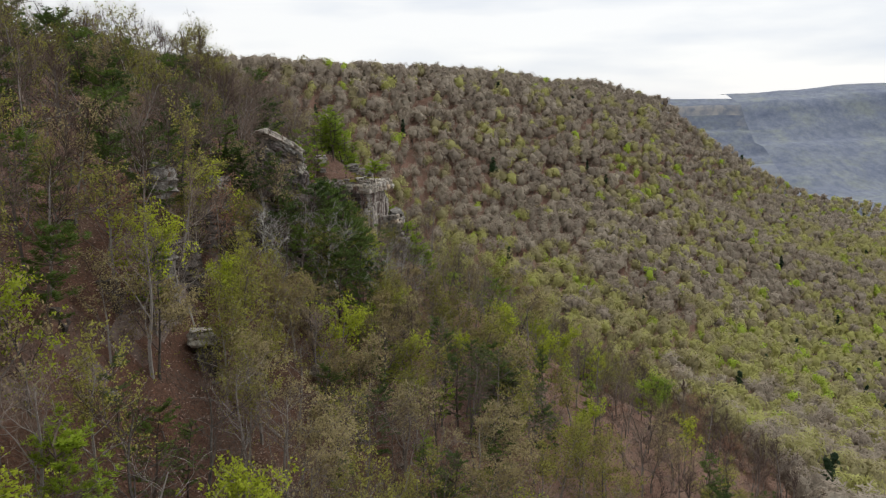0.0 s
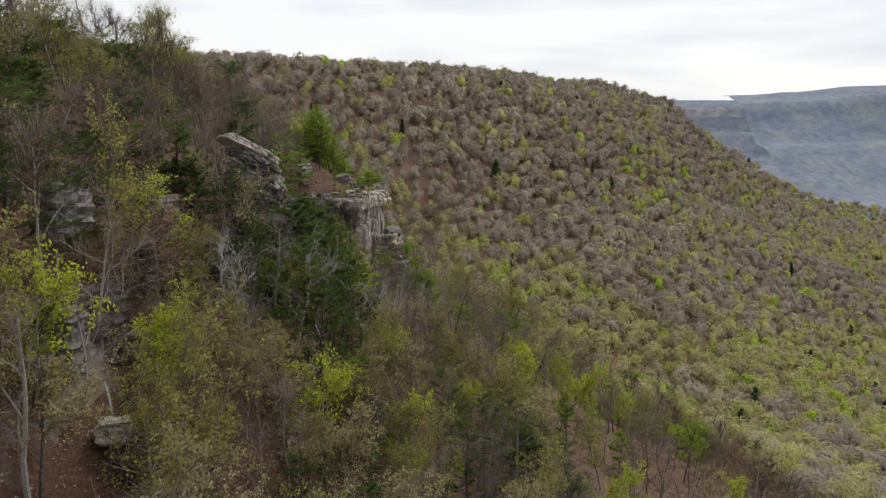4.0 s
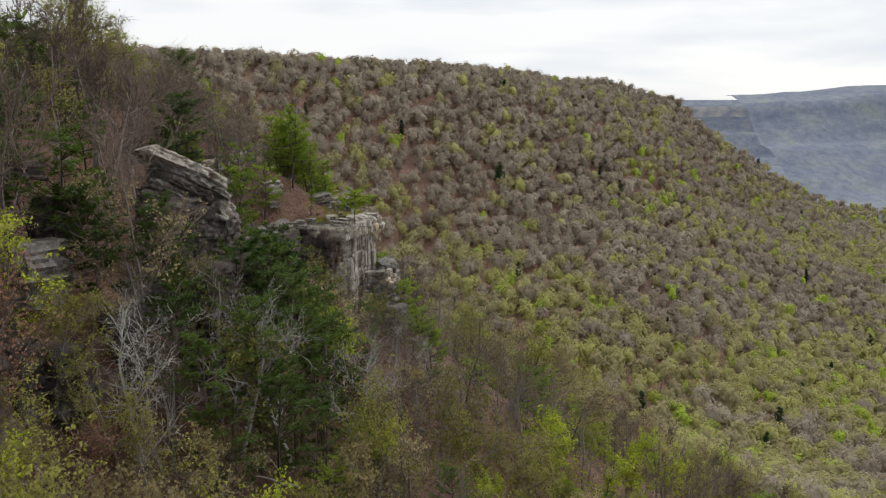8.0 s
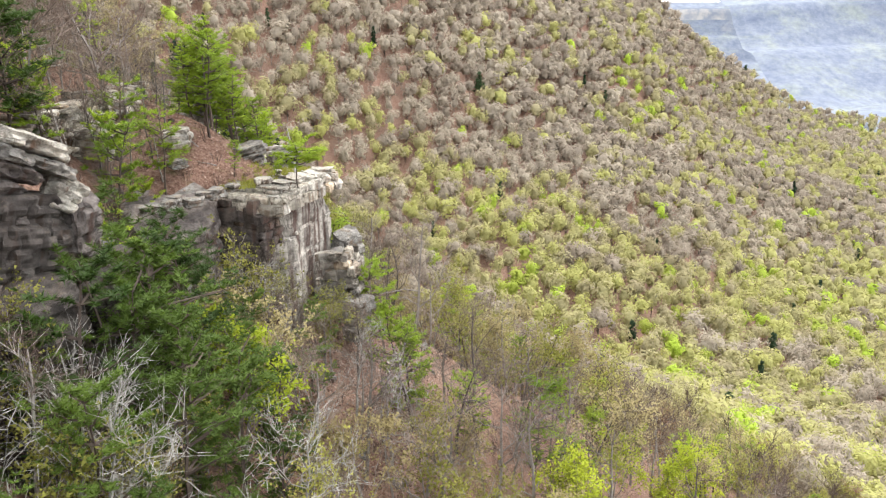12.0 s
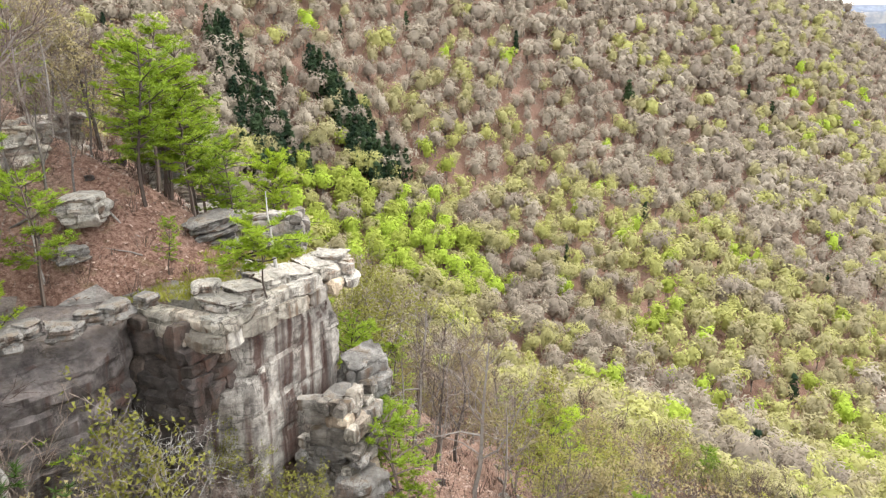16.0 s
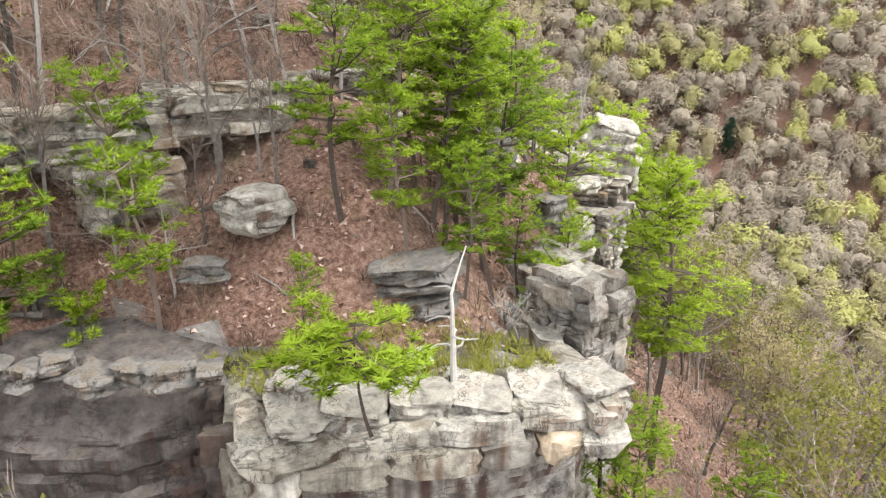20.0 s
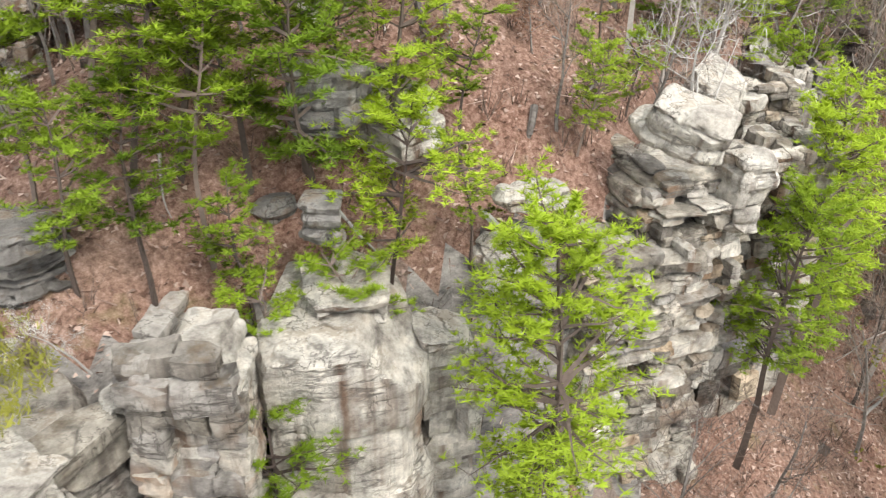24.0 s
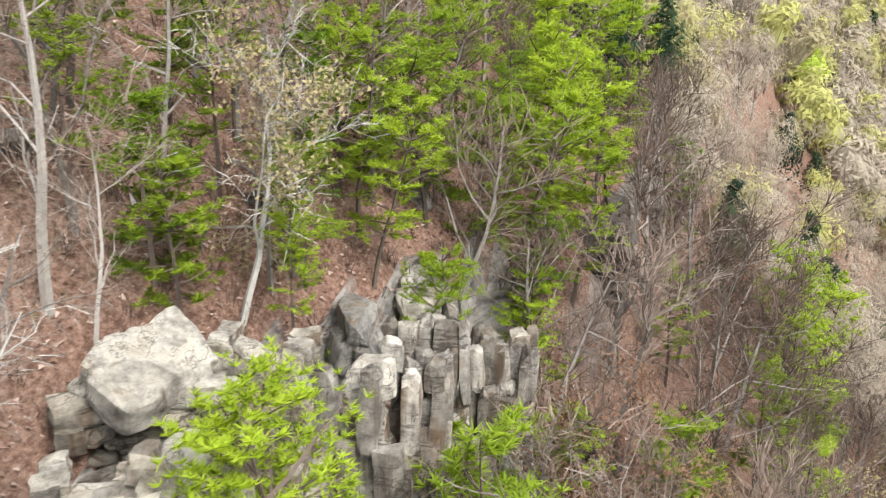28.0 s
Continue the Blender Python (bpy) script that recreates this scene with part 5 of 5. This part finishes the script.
grove("dark", "tall dark pine standing on the upper slope", ((-39.2, 57.5, 11), (-46.3, 63.8, 10), (-45.7, 78.0, 10), (-40.9, 87.1, 10), (-34.3, 107.9, 10), (-38.4, 88.3, 9), (-41.5, 84.0, 9.5), (-30.0, 46.0, 11),
      (-29.0, 38.0, 11.5), (-33.0, 54.0, 9), (-34.5, 61.0, 10), (-36.0, 72.0, 9), (-33.5, 80.0, 8), (-30.2, 76.0, 5), (-31.0, 66.0, 8), (-37.0, 48.0, 11), (-29.0, 92.0, 7.5)))
grove("pine", "green pine rooted on the talus slope", ((-0.1, 62.7, 7), (5.4, 64.4, 7), (-9.6, 66.0, 8), (12.5, 72.8, 7), (12.5, 89.1, 8), (27.3, 96.9, 8), (-2.2, 98.0, 11), (8.6, 99.6, 10.5), (11.7, 107.9, 10), (4.0, 125.0, 11),
      (31.8, 121.5, 11), (-5.0, 106.4, 10), (10.5, 122.9, 9), (13.5, 116.7, 9), (35.1, 128.2, 10), (-26.0, 29.6, 7), (-21.5, 4.0, 11), (2.7, 45.0, 8), (-1.5, 47.5, 7.5)))
grove("dark", "dark green pine growing against the dark cliff", ((-17.0, 76.6, 17), (-16.4, 80.0, 18), (-15.8, 83.4, 17), (-15.2, 87.4, 14), (-19.0, 72.6, 16), (-22.0, 68.0, 13), (-14.8, 91.0, 11), (-13.7, 73.0, 16), (-15.5, 68.0, 15), (-12.2, 79.0, 15), (-17.5, 62.5, 13), (-11.5, 86.0, 12), (-20.4, 64.0, 12), (-14.0, 77.2, 17), (-21.0, 73.5, 11), (-22.6, 71.0, 10), (-17.8, 84.6, 16), (-18.2, 79.0, 16)))
grove("pine", "tall green pine standing behind the ledge", ((-19.7, 105.9, 9.2), (-20.0, 107.9, 9.8), (-17.6, 107.4, 6.6), (-18.6, 109.6, 9.4), (-20.6, 110.2, 10.0), (-19.0, 111.8, 8.4), (-21.4, 112.0, 9.6), (-22.8, 113.4, 9), (-21.2, 114.4, 9.2), (-23.8, 116.1, 9), (-17.0, 111.0, 7), (-18.0, 114.2, 7), (-16.4, 109.2, 6), (-22.4, 110.4, 9), (-20.2, 116.6, 7),
      (-25.2, 118.0, 6), (-24.8, 114.2, 6.5), (-18.4, 113.2, 5), (-22.9, 118.9, 5), (-17.2, 103.2, 3.2)))
grove("pine", "bushy green pine in the gully beside the tower", ((-23.8, 122.8, 6), (-14.4, 116.8, 9), (-9.2, 112.6, 9), (-7.6, 108.6, 7), (-13.0, 122.6, 9), (-11.0, 127.4, 9), (-27.6, 121.8, 4.5), (-36.4, 133.2, 9), (-37.6, 133.6, 8.5), (-40.4, 135.2, 8), (-29.4, 122.4, 4)))
grove("pine", "deep green pine above the fissured cliff", ((-33.8, 122.0, 6), (-39.5, 122.1, 8), (-39.4, 125.0, 7), (-44.0, 128.2, 6), (-41.4, 128.8, 6), (-47.4, 129.7, 8), (-53.7, 130.2, 9), (-60.3, 132.9, 9), (-55.9, 132.4, 9), (-50.4, 131.6, 7), (-57.8, 135.0, 7), (-50.6, 127.0, 8), (-46.4, 136.7, 8),
      (-70.7, 136.7, 9), (-59.9, 137.2, 9), (-53.0, 138.3, 8), (-64.2, 143.1, 8), (-44.5, 124.6, 8), (-66.0, 133.0, 9), (-48.6, 123.0, 8), (-54.6, 125.4, 9)))
grove("tall", "deep green pine above the fissured cliff", ((-45.5, 127.0, 8), (-47.0, 131.0, 8), (-49.0, 128.6, 9), (-51.5, 133.5, 9), (-53.0, 128.0, 9), (-56.0, 130.0, 10), (-58.0, 134.0, 10), (-61.0, 130.0, 10), (-43.2, 130.2, 6), (-55.0, 136.0, 9), (-63.5, 135.0, 10), (-67.0, 138.5, 10), (-50.0, 136.4, 8), (-40.2, 118.6, 8), (-46.6, 121.4, 8)))
grove("dark", "dark green hemlock in a clump on the lower slope", ((3.0, 66.0, 12), (6.0, 69.0, 13), (9.0, 72.0, 13), (12.0, 75.4, 12), (15.4, 79.0, 12), (7.4, 76.4, 12), (11.4, 80.6, 11), (1.0, 71.6, 11)))
grove("pine", "tall green pine on the slope below the rim", ((-74.0, 153.0, 13), (-81.5, 152.0, 13), (-84.4, 143.9, 10), (-96.8, 160.7, 12), (-67.0, 150.0, 10), (-88.0, 158.0, 12)))
grove("sparse", "thin open pine on the litter bank", ((-20.5, 96.9, 10.5), (-23.6, 94.0, 9), (-21.8, 99.2, 7.5), (-22.8, 96.6, 8), (-24.4, 95.0, 7), (-25.0, 99.0, 8), (-29.5, 94.6, 8), (-27.0, 90.6, 8), (-23.0, 91.4, 7)))
grove("bare", "slender leafless hardwood above the cliff", ((-23.6, 93.4, 7), (-25.6, 96.4, 8), (-27.4, 101.8, 8), (-24.2, 98.4, 6), (-25.8, 103.0, 8), (-23.0, 104.6, 6), (-26.6, 106.6, 9), (-29.8, 106.0, 9), (-31.6, 103.6, 10), (-31.0, 97.4, 10), (-33.0, 93.0, 10), (-29.0, 88.6, 9), (-33.8, 101.4, 10), (-25.6, 110.4, 7), (-28.6, 113.0, 8), (-35.6, 106.0, 10), (-35.2, 96.0, 10), (-26.0, 92.0, 8), (-36.4, 124.9, 8), (-34.6, 119.4, 9), (-29.2, 116.7, 9), (-31.4, 112.0, 9), (-33.6, 108.6, 8), (-30.0, 101.4, 8), (-34.0, 97.6, 9), (-32.0, 88.0, 9), (-37.6, 101.0, 9), (-36.0, 113.6, 9), (-38.6, 118.0, 9),
      (-42.0, 119.6, 9), (-24.6, 104.4, 6), (-23.4, 101.6, 5), (-22.2, 100.0, 5), (-28.0, 121.0, 6), (-32.6, 124.4, 7), (-27.4, 109.4, 8)))
grove("bare", "slender leafless hardwood below the cliff", ((-12.6, 95.6, 9), (-9.4, 96.4, 9), (-6.4, 93.6, 9), (-10.4, 92.4, 9), (-3.6, 89.6, 10), (-13.6, 90.0, 9), (-7.0, 100.4, 8), (-11.4, 98.6, 7), (-15.0, 121.8, 8), (-8.4, 118.6, 9), (-6.0, 122.4, 9), (-23.6, 127.0, 8), (-20.0, 128.6, 9), (-26.4, 131.0, 9), (-40.0, 138.6, 9), (-44.0, 140.6, 9),
      (-48.0, 141.0, 10), (-52.6, 143.0, 10), (-36.0, 138.0, 9), (-57.0, 144.6, 10)))
grove("tan", "hardwood hung with yellowish catkins on the talus", ((-17.3, 52.5, 12), (-24.0, 26.0, 9), (-19.0, 41.0, 9), (-13.0, 47.0, 9), (-16.0, 60.0, 9), (-49.6, 146.0, 10), (-56.0, 149.0, 11)))
grove("lime", "yellow-green leafing tree on the talus", ((-11.8, 55.2, 12.5), (-4.1, 65.2, 10), (-3.0, 58.0, 8), (-7.0, 76.0, 9), (4.0, 82.0, 9), (18.0, 96.0, 9), (24.0, 110.0, 10), (34.5, 124.5, 9)))
grove("olive", "budding tree with pale yellow-green leaves", ((-9.0, 39.0, 11), (-9.2, 99.4, 8), (-13.4, 101.0, 7), (-8.6, 84.0, 9), (0.4, 92.6, 9), (-27.2, 47.0, 9), (-25.2, 56.0, 9), (-22.6, 45.6, 10), (-14.0, 70.0, 9)))
grove("russet", "reddish budding bush among the rocks", ((-16.1, 93.8, 3.6), (-14.4, 94.8, 3), (-12.6, 97.2, 3), (-17.0, 91.0, 3), (-10.0, 94.0, 3.4), (-22.0, 124.6, 2.6), (-31.0, 119.6, 2.4), (-27.6, 116.8, 2.2)))
for x, y, z, h, tilt, turn, label in ((-19.4, 57.0, -25.5, 14.0, 16, 240, "big bleached tree with long pale limbs"), (-16.2, 64.6, -26.0, 14.0, 20, 200, "big bleached tree with long pale limbs"), (-13.4, 69.4, -28.0, 13.0, 12, 260, "big bleached tree with long pale limbs"), (-9.4, 74.0, -31.0, 12.0, 14, 190, "big bleached tree with long pale limbs"), (-20.6, 62.5, -24.0, 13.0, 25, 250, "big bleached tree with long pale limbs"), (-18.0, 70.0, -24.0, 11.0, 18, 230, "big bleached tree with long pale limbs"),
                                      (-40.6, 127.4, -11.4, 10.0, -4, 0, "tall bleached dead tree with short crooked limbs"), (-30.0, 126.6, -12.8, 8.0, 0, 120, "bleached bare tree rooted behind the tower"),
                                      (-3.8, 92.6, -33.4, 9.0, 10, 200, "pale leafless tree under the prow"), (-6.8, 95.8, -30.6, 8.0, 14, 170, "pale leafless tree under the prow"),
                                      (-14.2, 97.8, -26.0, 9.0, 0, 20, "pale leafless tree before the dark wall"),
                                      (-14.6, 110.4, -13.0, 2.6, 30, 60, "low dead bush of bleached twigs on the ledge")):
    plant("white", (x, y, z), h, turn, tilt, label=label)

# pines whose crowns stand before the cliffs, and the one on the buttress
FINE["gully"] = [pine(8, 17.0, 0.46, 0.23, 0.36, subs=4), pine(9, 16.0, 0.50, 0.23, 0.36, subs=4)]
FINE["spread"] = [pine(10, 6.0, 0.30, 0.58, 0.42)]
NAMES["gully"], NAMES["spread"] = ("pine", "tall pine"), ("pine", "broad pine")
plant("gully", (-18.4, 122.2, -25.6), 17.5, 40, which=0, label="tall pine rising out of the gully before the cliff")
plant("gully", (-33.9, 132.6, -26.6), 17.5, 200, which=1, label="tall pine rising out of the gully before the cliff")
plant("gully", (-15.4, 115.6, -26.6), 13.0, 120, which=1, label="tall pine rising beside the pale buttress")
plant("gully", (-28.4, 130.2, -25.5), 14.0, 300, which=0, label="dense green pine rising between the tower and the fissured cliff")
plant("spread", (-20.4, 116.9, -12.7), 6.0, 70, label="broad green pine rooted on top of the buttress")
plant("spread", (-30.6, 123.4, -10.6), 3.4, 10, label="low green pine sheltering under the white capstone")

# the bonsai-like pine and the white snag on the ledge
low = pine(90, 4.0, 0.60, 0.80, 0.22, 2, 0.34, 13, lean=-0.22, flat=0.35, rise=0.12)
tree(low, "pine", (-11.8, 103.3, -13.3), 60, 1.0, 0, "crooked flat-topped pine rooted in the ledge's lip", "pine")
rs = np.random.RandomState(5)
snag = tagged(new("dead_tree"), "bleached white snag standing on the ledge", "tree")
spine = [np.array([0, 0, -0.3])]
for k in range(10):
    spine.append(spine[-1] + np.array([-0.06 - 0.02 * max(0, k - 5) + rs.normal(0, 0.02), 0.02 + 0.03 * k * (k > 6), 0.44]))
part("trunk", mesh_of("trunk", *pipe(spine, [0.125 - 0.0105 * k for k in range(11)], 7), MAT["bark_white"]), snag)
for k in (3, 3, 4, 4, 5, 7):
    a = rs.rand() * 6.28
    limb = [spine[k] + np.array([math.cos(a + 0.5 * j) * 0.28 * j, math.sin(a + 0.5 * j) * 0.28 * j, 0.05 * j - 0.02 * j * j]) for j in range(4)]
    part("limb", mesh_of("limb", *pipe(limb, [0.05, 0.04, 0.028, 0.012], 5), MAT["bark_white"]), snag)
snag.matrix_basis = pose(-12.5, 106.4, -12.6)

# the woods between
def close_ok(x, y):
    d = rim_distance(x, y)
    ok = (off_path(x, y) < np.where((x < -30) & (y < 272), 152, 68)) & (d > -52) & (d < 130)
    ok &= ~((d > -3.5) & (d < 9) & (y > 95) & (x > -42))
    ok &= ~((d > -9) & (d < 0.5) & (y > 96) & (x > -40) & (np.hypot(x + 15, y - 107) < 26))
    along = np.clip(((x + 22.4) * 0.39 + (y - 33.3) * -0.92), -3, 14)
    ok &= np.hypot(x + 22.4 - 0.39 * along, y - 33.3 + 0.92 * along) > 1.8
    for a, b, c in HERO:
        ok &= np.hypot(x - a, y - b) > c * 0.75
    return ok


def kit_arrays(kit):
    """A kit's places and triangles, part by part."""
    out = []
    for name, me in kit:
        v = np.empty(len(me.vertices) * 3, np.float32)
        me.vertices.foreach_get("co", v)
        f = np.empty(len(me.loops), np.int32)
        me.loops.foreach_get("vertex_index", f)
        out.append((name, v.reshape(-1, 3), f.reshape(-1, 3), me.materials[0]))
    return out


LITE_ARRAYS = {kind: [kit_arrays(k) for k in kits] for kind, kits in LITE.items()}
joined, beyond = {}, {}
def head_of_slope(x, y):
    return (x > -44) & (x < 12) & (y < 98)


woods = np.concatenate([thin(scatter(11000, -110, 70, -25, 235, lambda x, y: close_ok(x, y) & ~head_of_slope(x, y) & (off_path(x, y) < 90) & ~((x < -38) & (y > 122))), 4.2),
                        thin(scatter(7000, -110, -38, 122, 235, lambda x, y: close_ok(x, y) & (off_path(x, y) < 90)), 3.2),
                        thin(scatter(5000, -190, -30, 90, 272, lambda x, y: close_ok(x, y) & (off_path(x, y) >= 90) & (rim_distance(x, y) > -12)), 5.4),
                        thin(scatter(9000, -44, 12, -25, 98, lambda x, y: close_ok(x, y) & head_of_slope(x, y)), 3.4)])
woods = woods[np.argsort(off_path(woods[:, 0], woods[:, 1]))]
count = {}
for x, y in woods:
    d, dist, c = float(rim_distance(x, y)), float(off_path(x, y)), rt.rand()
    if d < -3 and -36 < x and 90 < y < 128 and rt.rand() < (0.45 if y < 112 and x > -33 else 0.25):
        continue
    if d < 0:
        kind = "pine" if c < (0.32 if d > -14 else 0.18) else "olive" if c < 0.42 else "tan" if c < 0.48 else "bare"
    else:
        kind = "pine" if c < 0.13 else "lime" if c < 0.19 else "olive" if c < 0.36 else "tan" if c < 0.48 else "russet" if c < 0.56 else "bare"
    if kind in ("olive", "lime", "tan") and x < -34 and y > 120 and d > 0 and rt.rand() < 0.7:
        kind = "bare"
    if kind in ("olive", "tan") and y < 58 and rt.rand() < 0.35:
        kind = "bare"
    if kind in ("olive", "lime", "tan") and -30 < x < -6 and 58 < y < 99 and rt.rand() < 0.6:
        kind = "pine" if rt.rand() < 0.5 else "bare"
    if kind == "bare" and y < 90 and rt.rand() < 0.22:
        kind = ("russet", "tan", "olive", "pine")[rt.randint(4)]
    if kind == "pine" and y < 95:
        kind = "dark"
    count[kind] = count.get(kind, 0) + 1
    if count[kind] <= 290 and dist < 66:
        plant(kind, on_land(x, y), lite=dist > 25 and kind in LITE, where="above the cliff" if d < 0 else "below the cliff")
    else:
        if dist > 66:
            beyond.setdefault({"bare": "grey", "russet": "grey", "tan": "olive", "dark": "pine"}.get(kind, kind), []).append((*on_land(x, y, 0.2), 9.5 + 4.0 * rt.rand()))
            continue
        parts = LITE_ARRAYS[kind][rt.randint(len(LITE_ARRAYS[kind]))]
        m = pose(*on_land(x, y), 0, 0, rt.rand() * 360) @ Matrix.Scale(rt.uniform(0.75, 1.25), 4)
        m = np.array(m)
        for name, v, f, mat in parts:
            joined.setdefault((kind, name, mat.name), []).append((v @ m[:3, :3].T + m[:3, 3], f, mat))
for key, rows in beyond.items():
    rows = np.array(rows)
    plant_woods("woods", NEAR[key], rows[:, :3], rows[:, 3], MAT["far_" + key], {"grey": "leafless grey-brown hardwoods", "olive": "olive hardwoods coming into leaf", "lime": "fresh lime-green hardwoods", "pine": "dark evergreens"}[key] + " on the slope below the cliffs")
for (kind, name, _), pieces in joined.items():
    off = np.cumsum([0] + [len(v) for v, _, _ in pieces])
    me = mesh_of("woods", np.concatenate([v for v, _, _ in pieces]), np.concatenate([f + o for (_, f, _), o in zip(pieces, off)]), pieces[0][2])
    text = {"trunk": "trunks and limbs", "crown": "crowns", "foliage": "opening leaves"}[name]
    tagged(new("woods", me), text + " of the " + {"pine": "pines", "dark": "dark pines", "bare": "leafless hardwoods", "olive": "olive hardwoods", "lime": "lime-green hardwoods", "tan": "catkin-hung hardwoods", "russet": "reddish budding hardwoods"}[kind] + " covering the farther slope", "trees", kind="stuff")


# ---- brush, logs ----
items = []
rb = np.random.RandomState(31)
for x, y in thin(scatter(9000, -62, 30, 5, 175, lambda x, y: (off_path(x, y) < 48) & (rim_distance(x, y) > -36) & (rim_distance(x, y) < 30)), 1.1)[:5200].tolist() + thin(scatter(4000, -100, -38, 120, 190, lambda x, y: off_path(x, y) < 90), 1.3)[:1800].tolist():
    z = float(land(x, y))
    h = rb.uniform(0.5, 2.2)
    if y < 90 and rb.rand() < 0.6:
        continue
    for _ in range(15):
        a, k = rb.rand() * 6.28, rb.uniform(0.15, 0.8)
        foot = np.array([x, y, z - 0.1]) + rb.normal(0, 0.12, 3) * (1, 1, 0)
        tip = foot + np.array([math.cos(a) * k, math.sin(a) * k, rb.uniform(0.6, 1.0)]) * h
        items.append((foot + (tip - foot) * rb.uniform(0, 0.4), tip, np.array([math.sin(a), -math.cos(a), 0]) * 0.02))
v, f = slivers(items)
tagged(new("brush", mesh_of("brush", v, f, MAT["twig"])), "leafless grey saplings and brush covering the litter slope", "brush", kind="stuff")
LOGS = []
for k in range(4):
    r = np.random.RandomState(400 + k)
    pts, d = [np.zeros(3)], np.array([1.0, 0, 0])
    for j in range(7):
        d = unit(d + r.normal(0, 0.09, 3))
        pts.append(pts[-1] + d * 0.8)
    LOGS.append(mesh_of("fallen_log", *pipe(pts, [0.15 - 0.016 * j for j in range(8)], 6), MAT["bark_white" if k % 2 else "bark_grey"]))
for x, y in thin(scatter(150, -50, 8, 25, 160, lambda x, y: (rim_distance(x, y) > -25) & (rim_distance(x, y) < 22)), 4)[:60]:
    a = rb.rand() * 6.28
    rise = (float(land(x + 4 * math.cos(a), y + 4 * math.sin(a))) - float(land(x, y))) / 4
    ob = new("fallen_log", LOGS[rb.randint(4)])
    ob.matrix_basis = Matrix.Translation((x, y, float(land(x, y)) + 0.18)) @ Vector((math.cos(a), math.sin(a), rise)).to_track_quat("X", "Z").to_matrix().to_4x4()
    tagged(ob, "weathered fallen trunk lying on the leaf litter", "log", "fallen logs")
for x, y in thin(scatter(400, -50, -18, 94, 131, lambda x, y: (rim_distance(x, y) > -22) & (rim_distance(x, y) < -2)), 2.2)[:60]:
    a = rb.rand() * 6.28
    rise = (float(land(x + 2 * math.cos(a), y + 2 * math.sin(a))) - float(land(x, y))) / 2
    ob = new("fallen_branch", LOGS[rb.randint(4)])
    ob.matrix_basis = Matrix.Translation((x, y, float(land(x, y)) + 0.08)) @ Vector((math.cos(a), math.sin(a), rise + 0.05)).to_track_quat("X", "Z").to_matrix().to_4x4() @ Matrix.Scale(rb.uniform(0.3, 0.55), 4)
    tagged(ob, "thin weathered dead branch lying on the leaf litter", "branch", "fallen branches")
# fallen leaves and sticks, too many to count
fx = scatter(150000, -62, 25, 8, 172, lambda x, y: (off_path(x, y) < 42) & (rim_distance(x, y) > -30) & (rim_distance(x, y) < 16))[:70000]
fz = land(fx[:, 0], fx[:, 1]) + 0.05
n = len(fx)
mid_ = np.column_stack([fx, fz])
a = rb.rand(n) * 6.28
size = np.where(rb.rand(n) < 0.12, rb.uniform(0.5, 1.4, n), rb.uniform(0.10, 0.26, n))
thick = np.where(size > 0.4, 0.022, size * 0.42)
ax = np.column_stack([np.cos(a), np.sin(a), rb.normal(0, 0.35, n)]) * size[:, None]
sd = np.column_stack([-np.sin(a), np.cos(a), rb.normal(0, 0.35, n)]) * thick[:, None]
V = np.stack([mid_ - ax * 0.5 - sd, mid_ - ax * 0.5 + sd, mid_ + ax * 0.5], 1).reshape(-1, 3)
me = mesh_of("leaf_litter", V, np.arange(3 * n).reshape(-1, 3), MAT["flakes"])
at = me.attributes.new("tint", "FLOAT", "POINT")
at.data.foreach_set("value", np.repeat(rb.rand(n), 3).astype(np.float32))
tagged(new("leaf_litter", me), "loose fallen leaves and sticks strewn over the slope", "leaf litter", kind="stuff")
# grass on the ledge
items = []
for _ in range(800):
    t, o = rb.rand(), rb.uniform(0.6, 4.2)
    x, y = -14.4 + 3.4 * t - o * 0.95, 101.0 + 9.6 * t - o * 0.25
    if rb.rand() < 0.45 + 0.55 * math.sin(3.0 * x) * math.cos(2.1 * y):
        continue
    z = max(float(land(x, y)), -12.75)
    for _ in range(9):
        foot = np.array([x, y, z - 0.02]) + rb.normal(0, 0.14, 3) * (1, 1, 0)
        lean = rb.normal(0, 0.16, 3)
        items.append((foot, foot + np.array([lean[0], lean[1], rb.uniform(0.12, 0.34)]), rb.normal(0, 0.022, 3) * (1, 1, 0)))
v, f = slivers(items)
tagged(new("grass", mesh_of("grass", v, f, MAT["grass"])), "yellow-green grass and moss tufts on the ledge", "grass", kind="stuff")
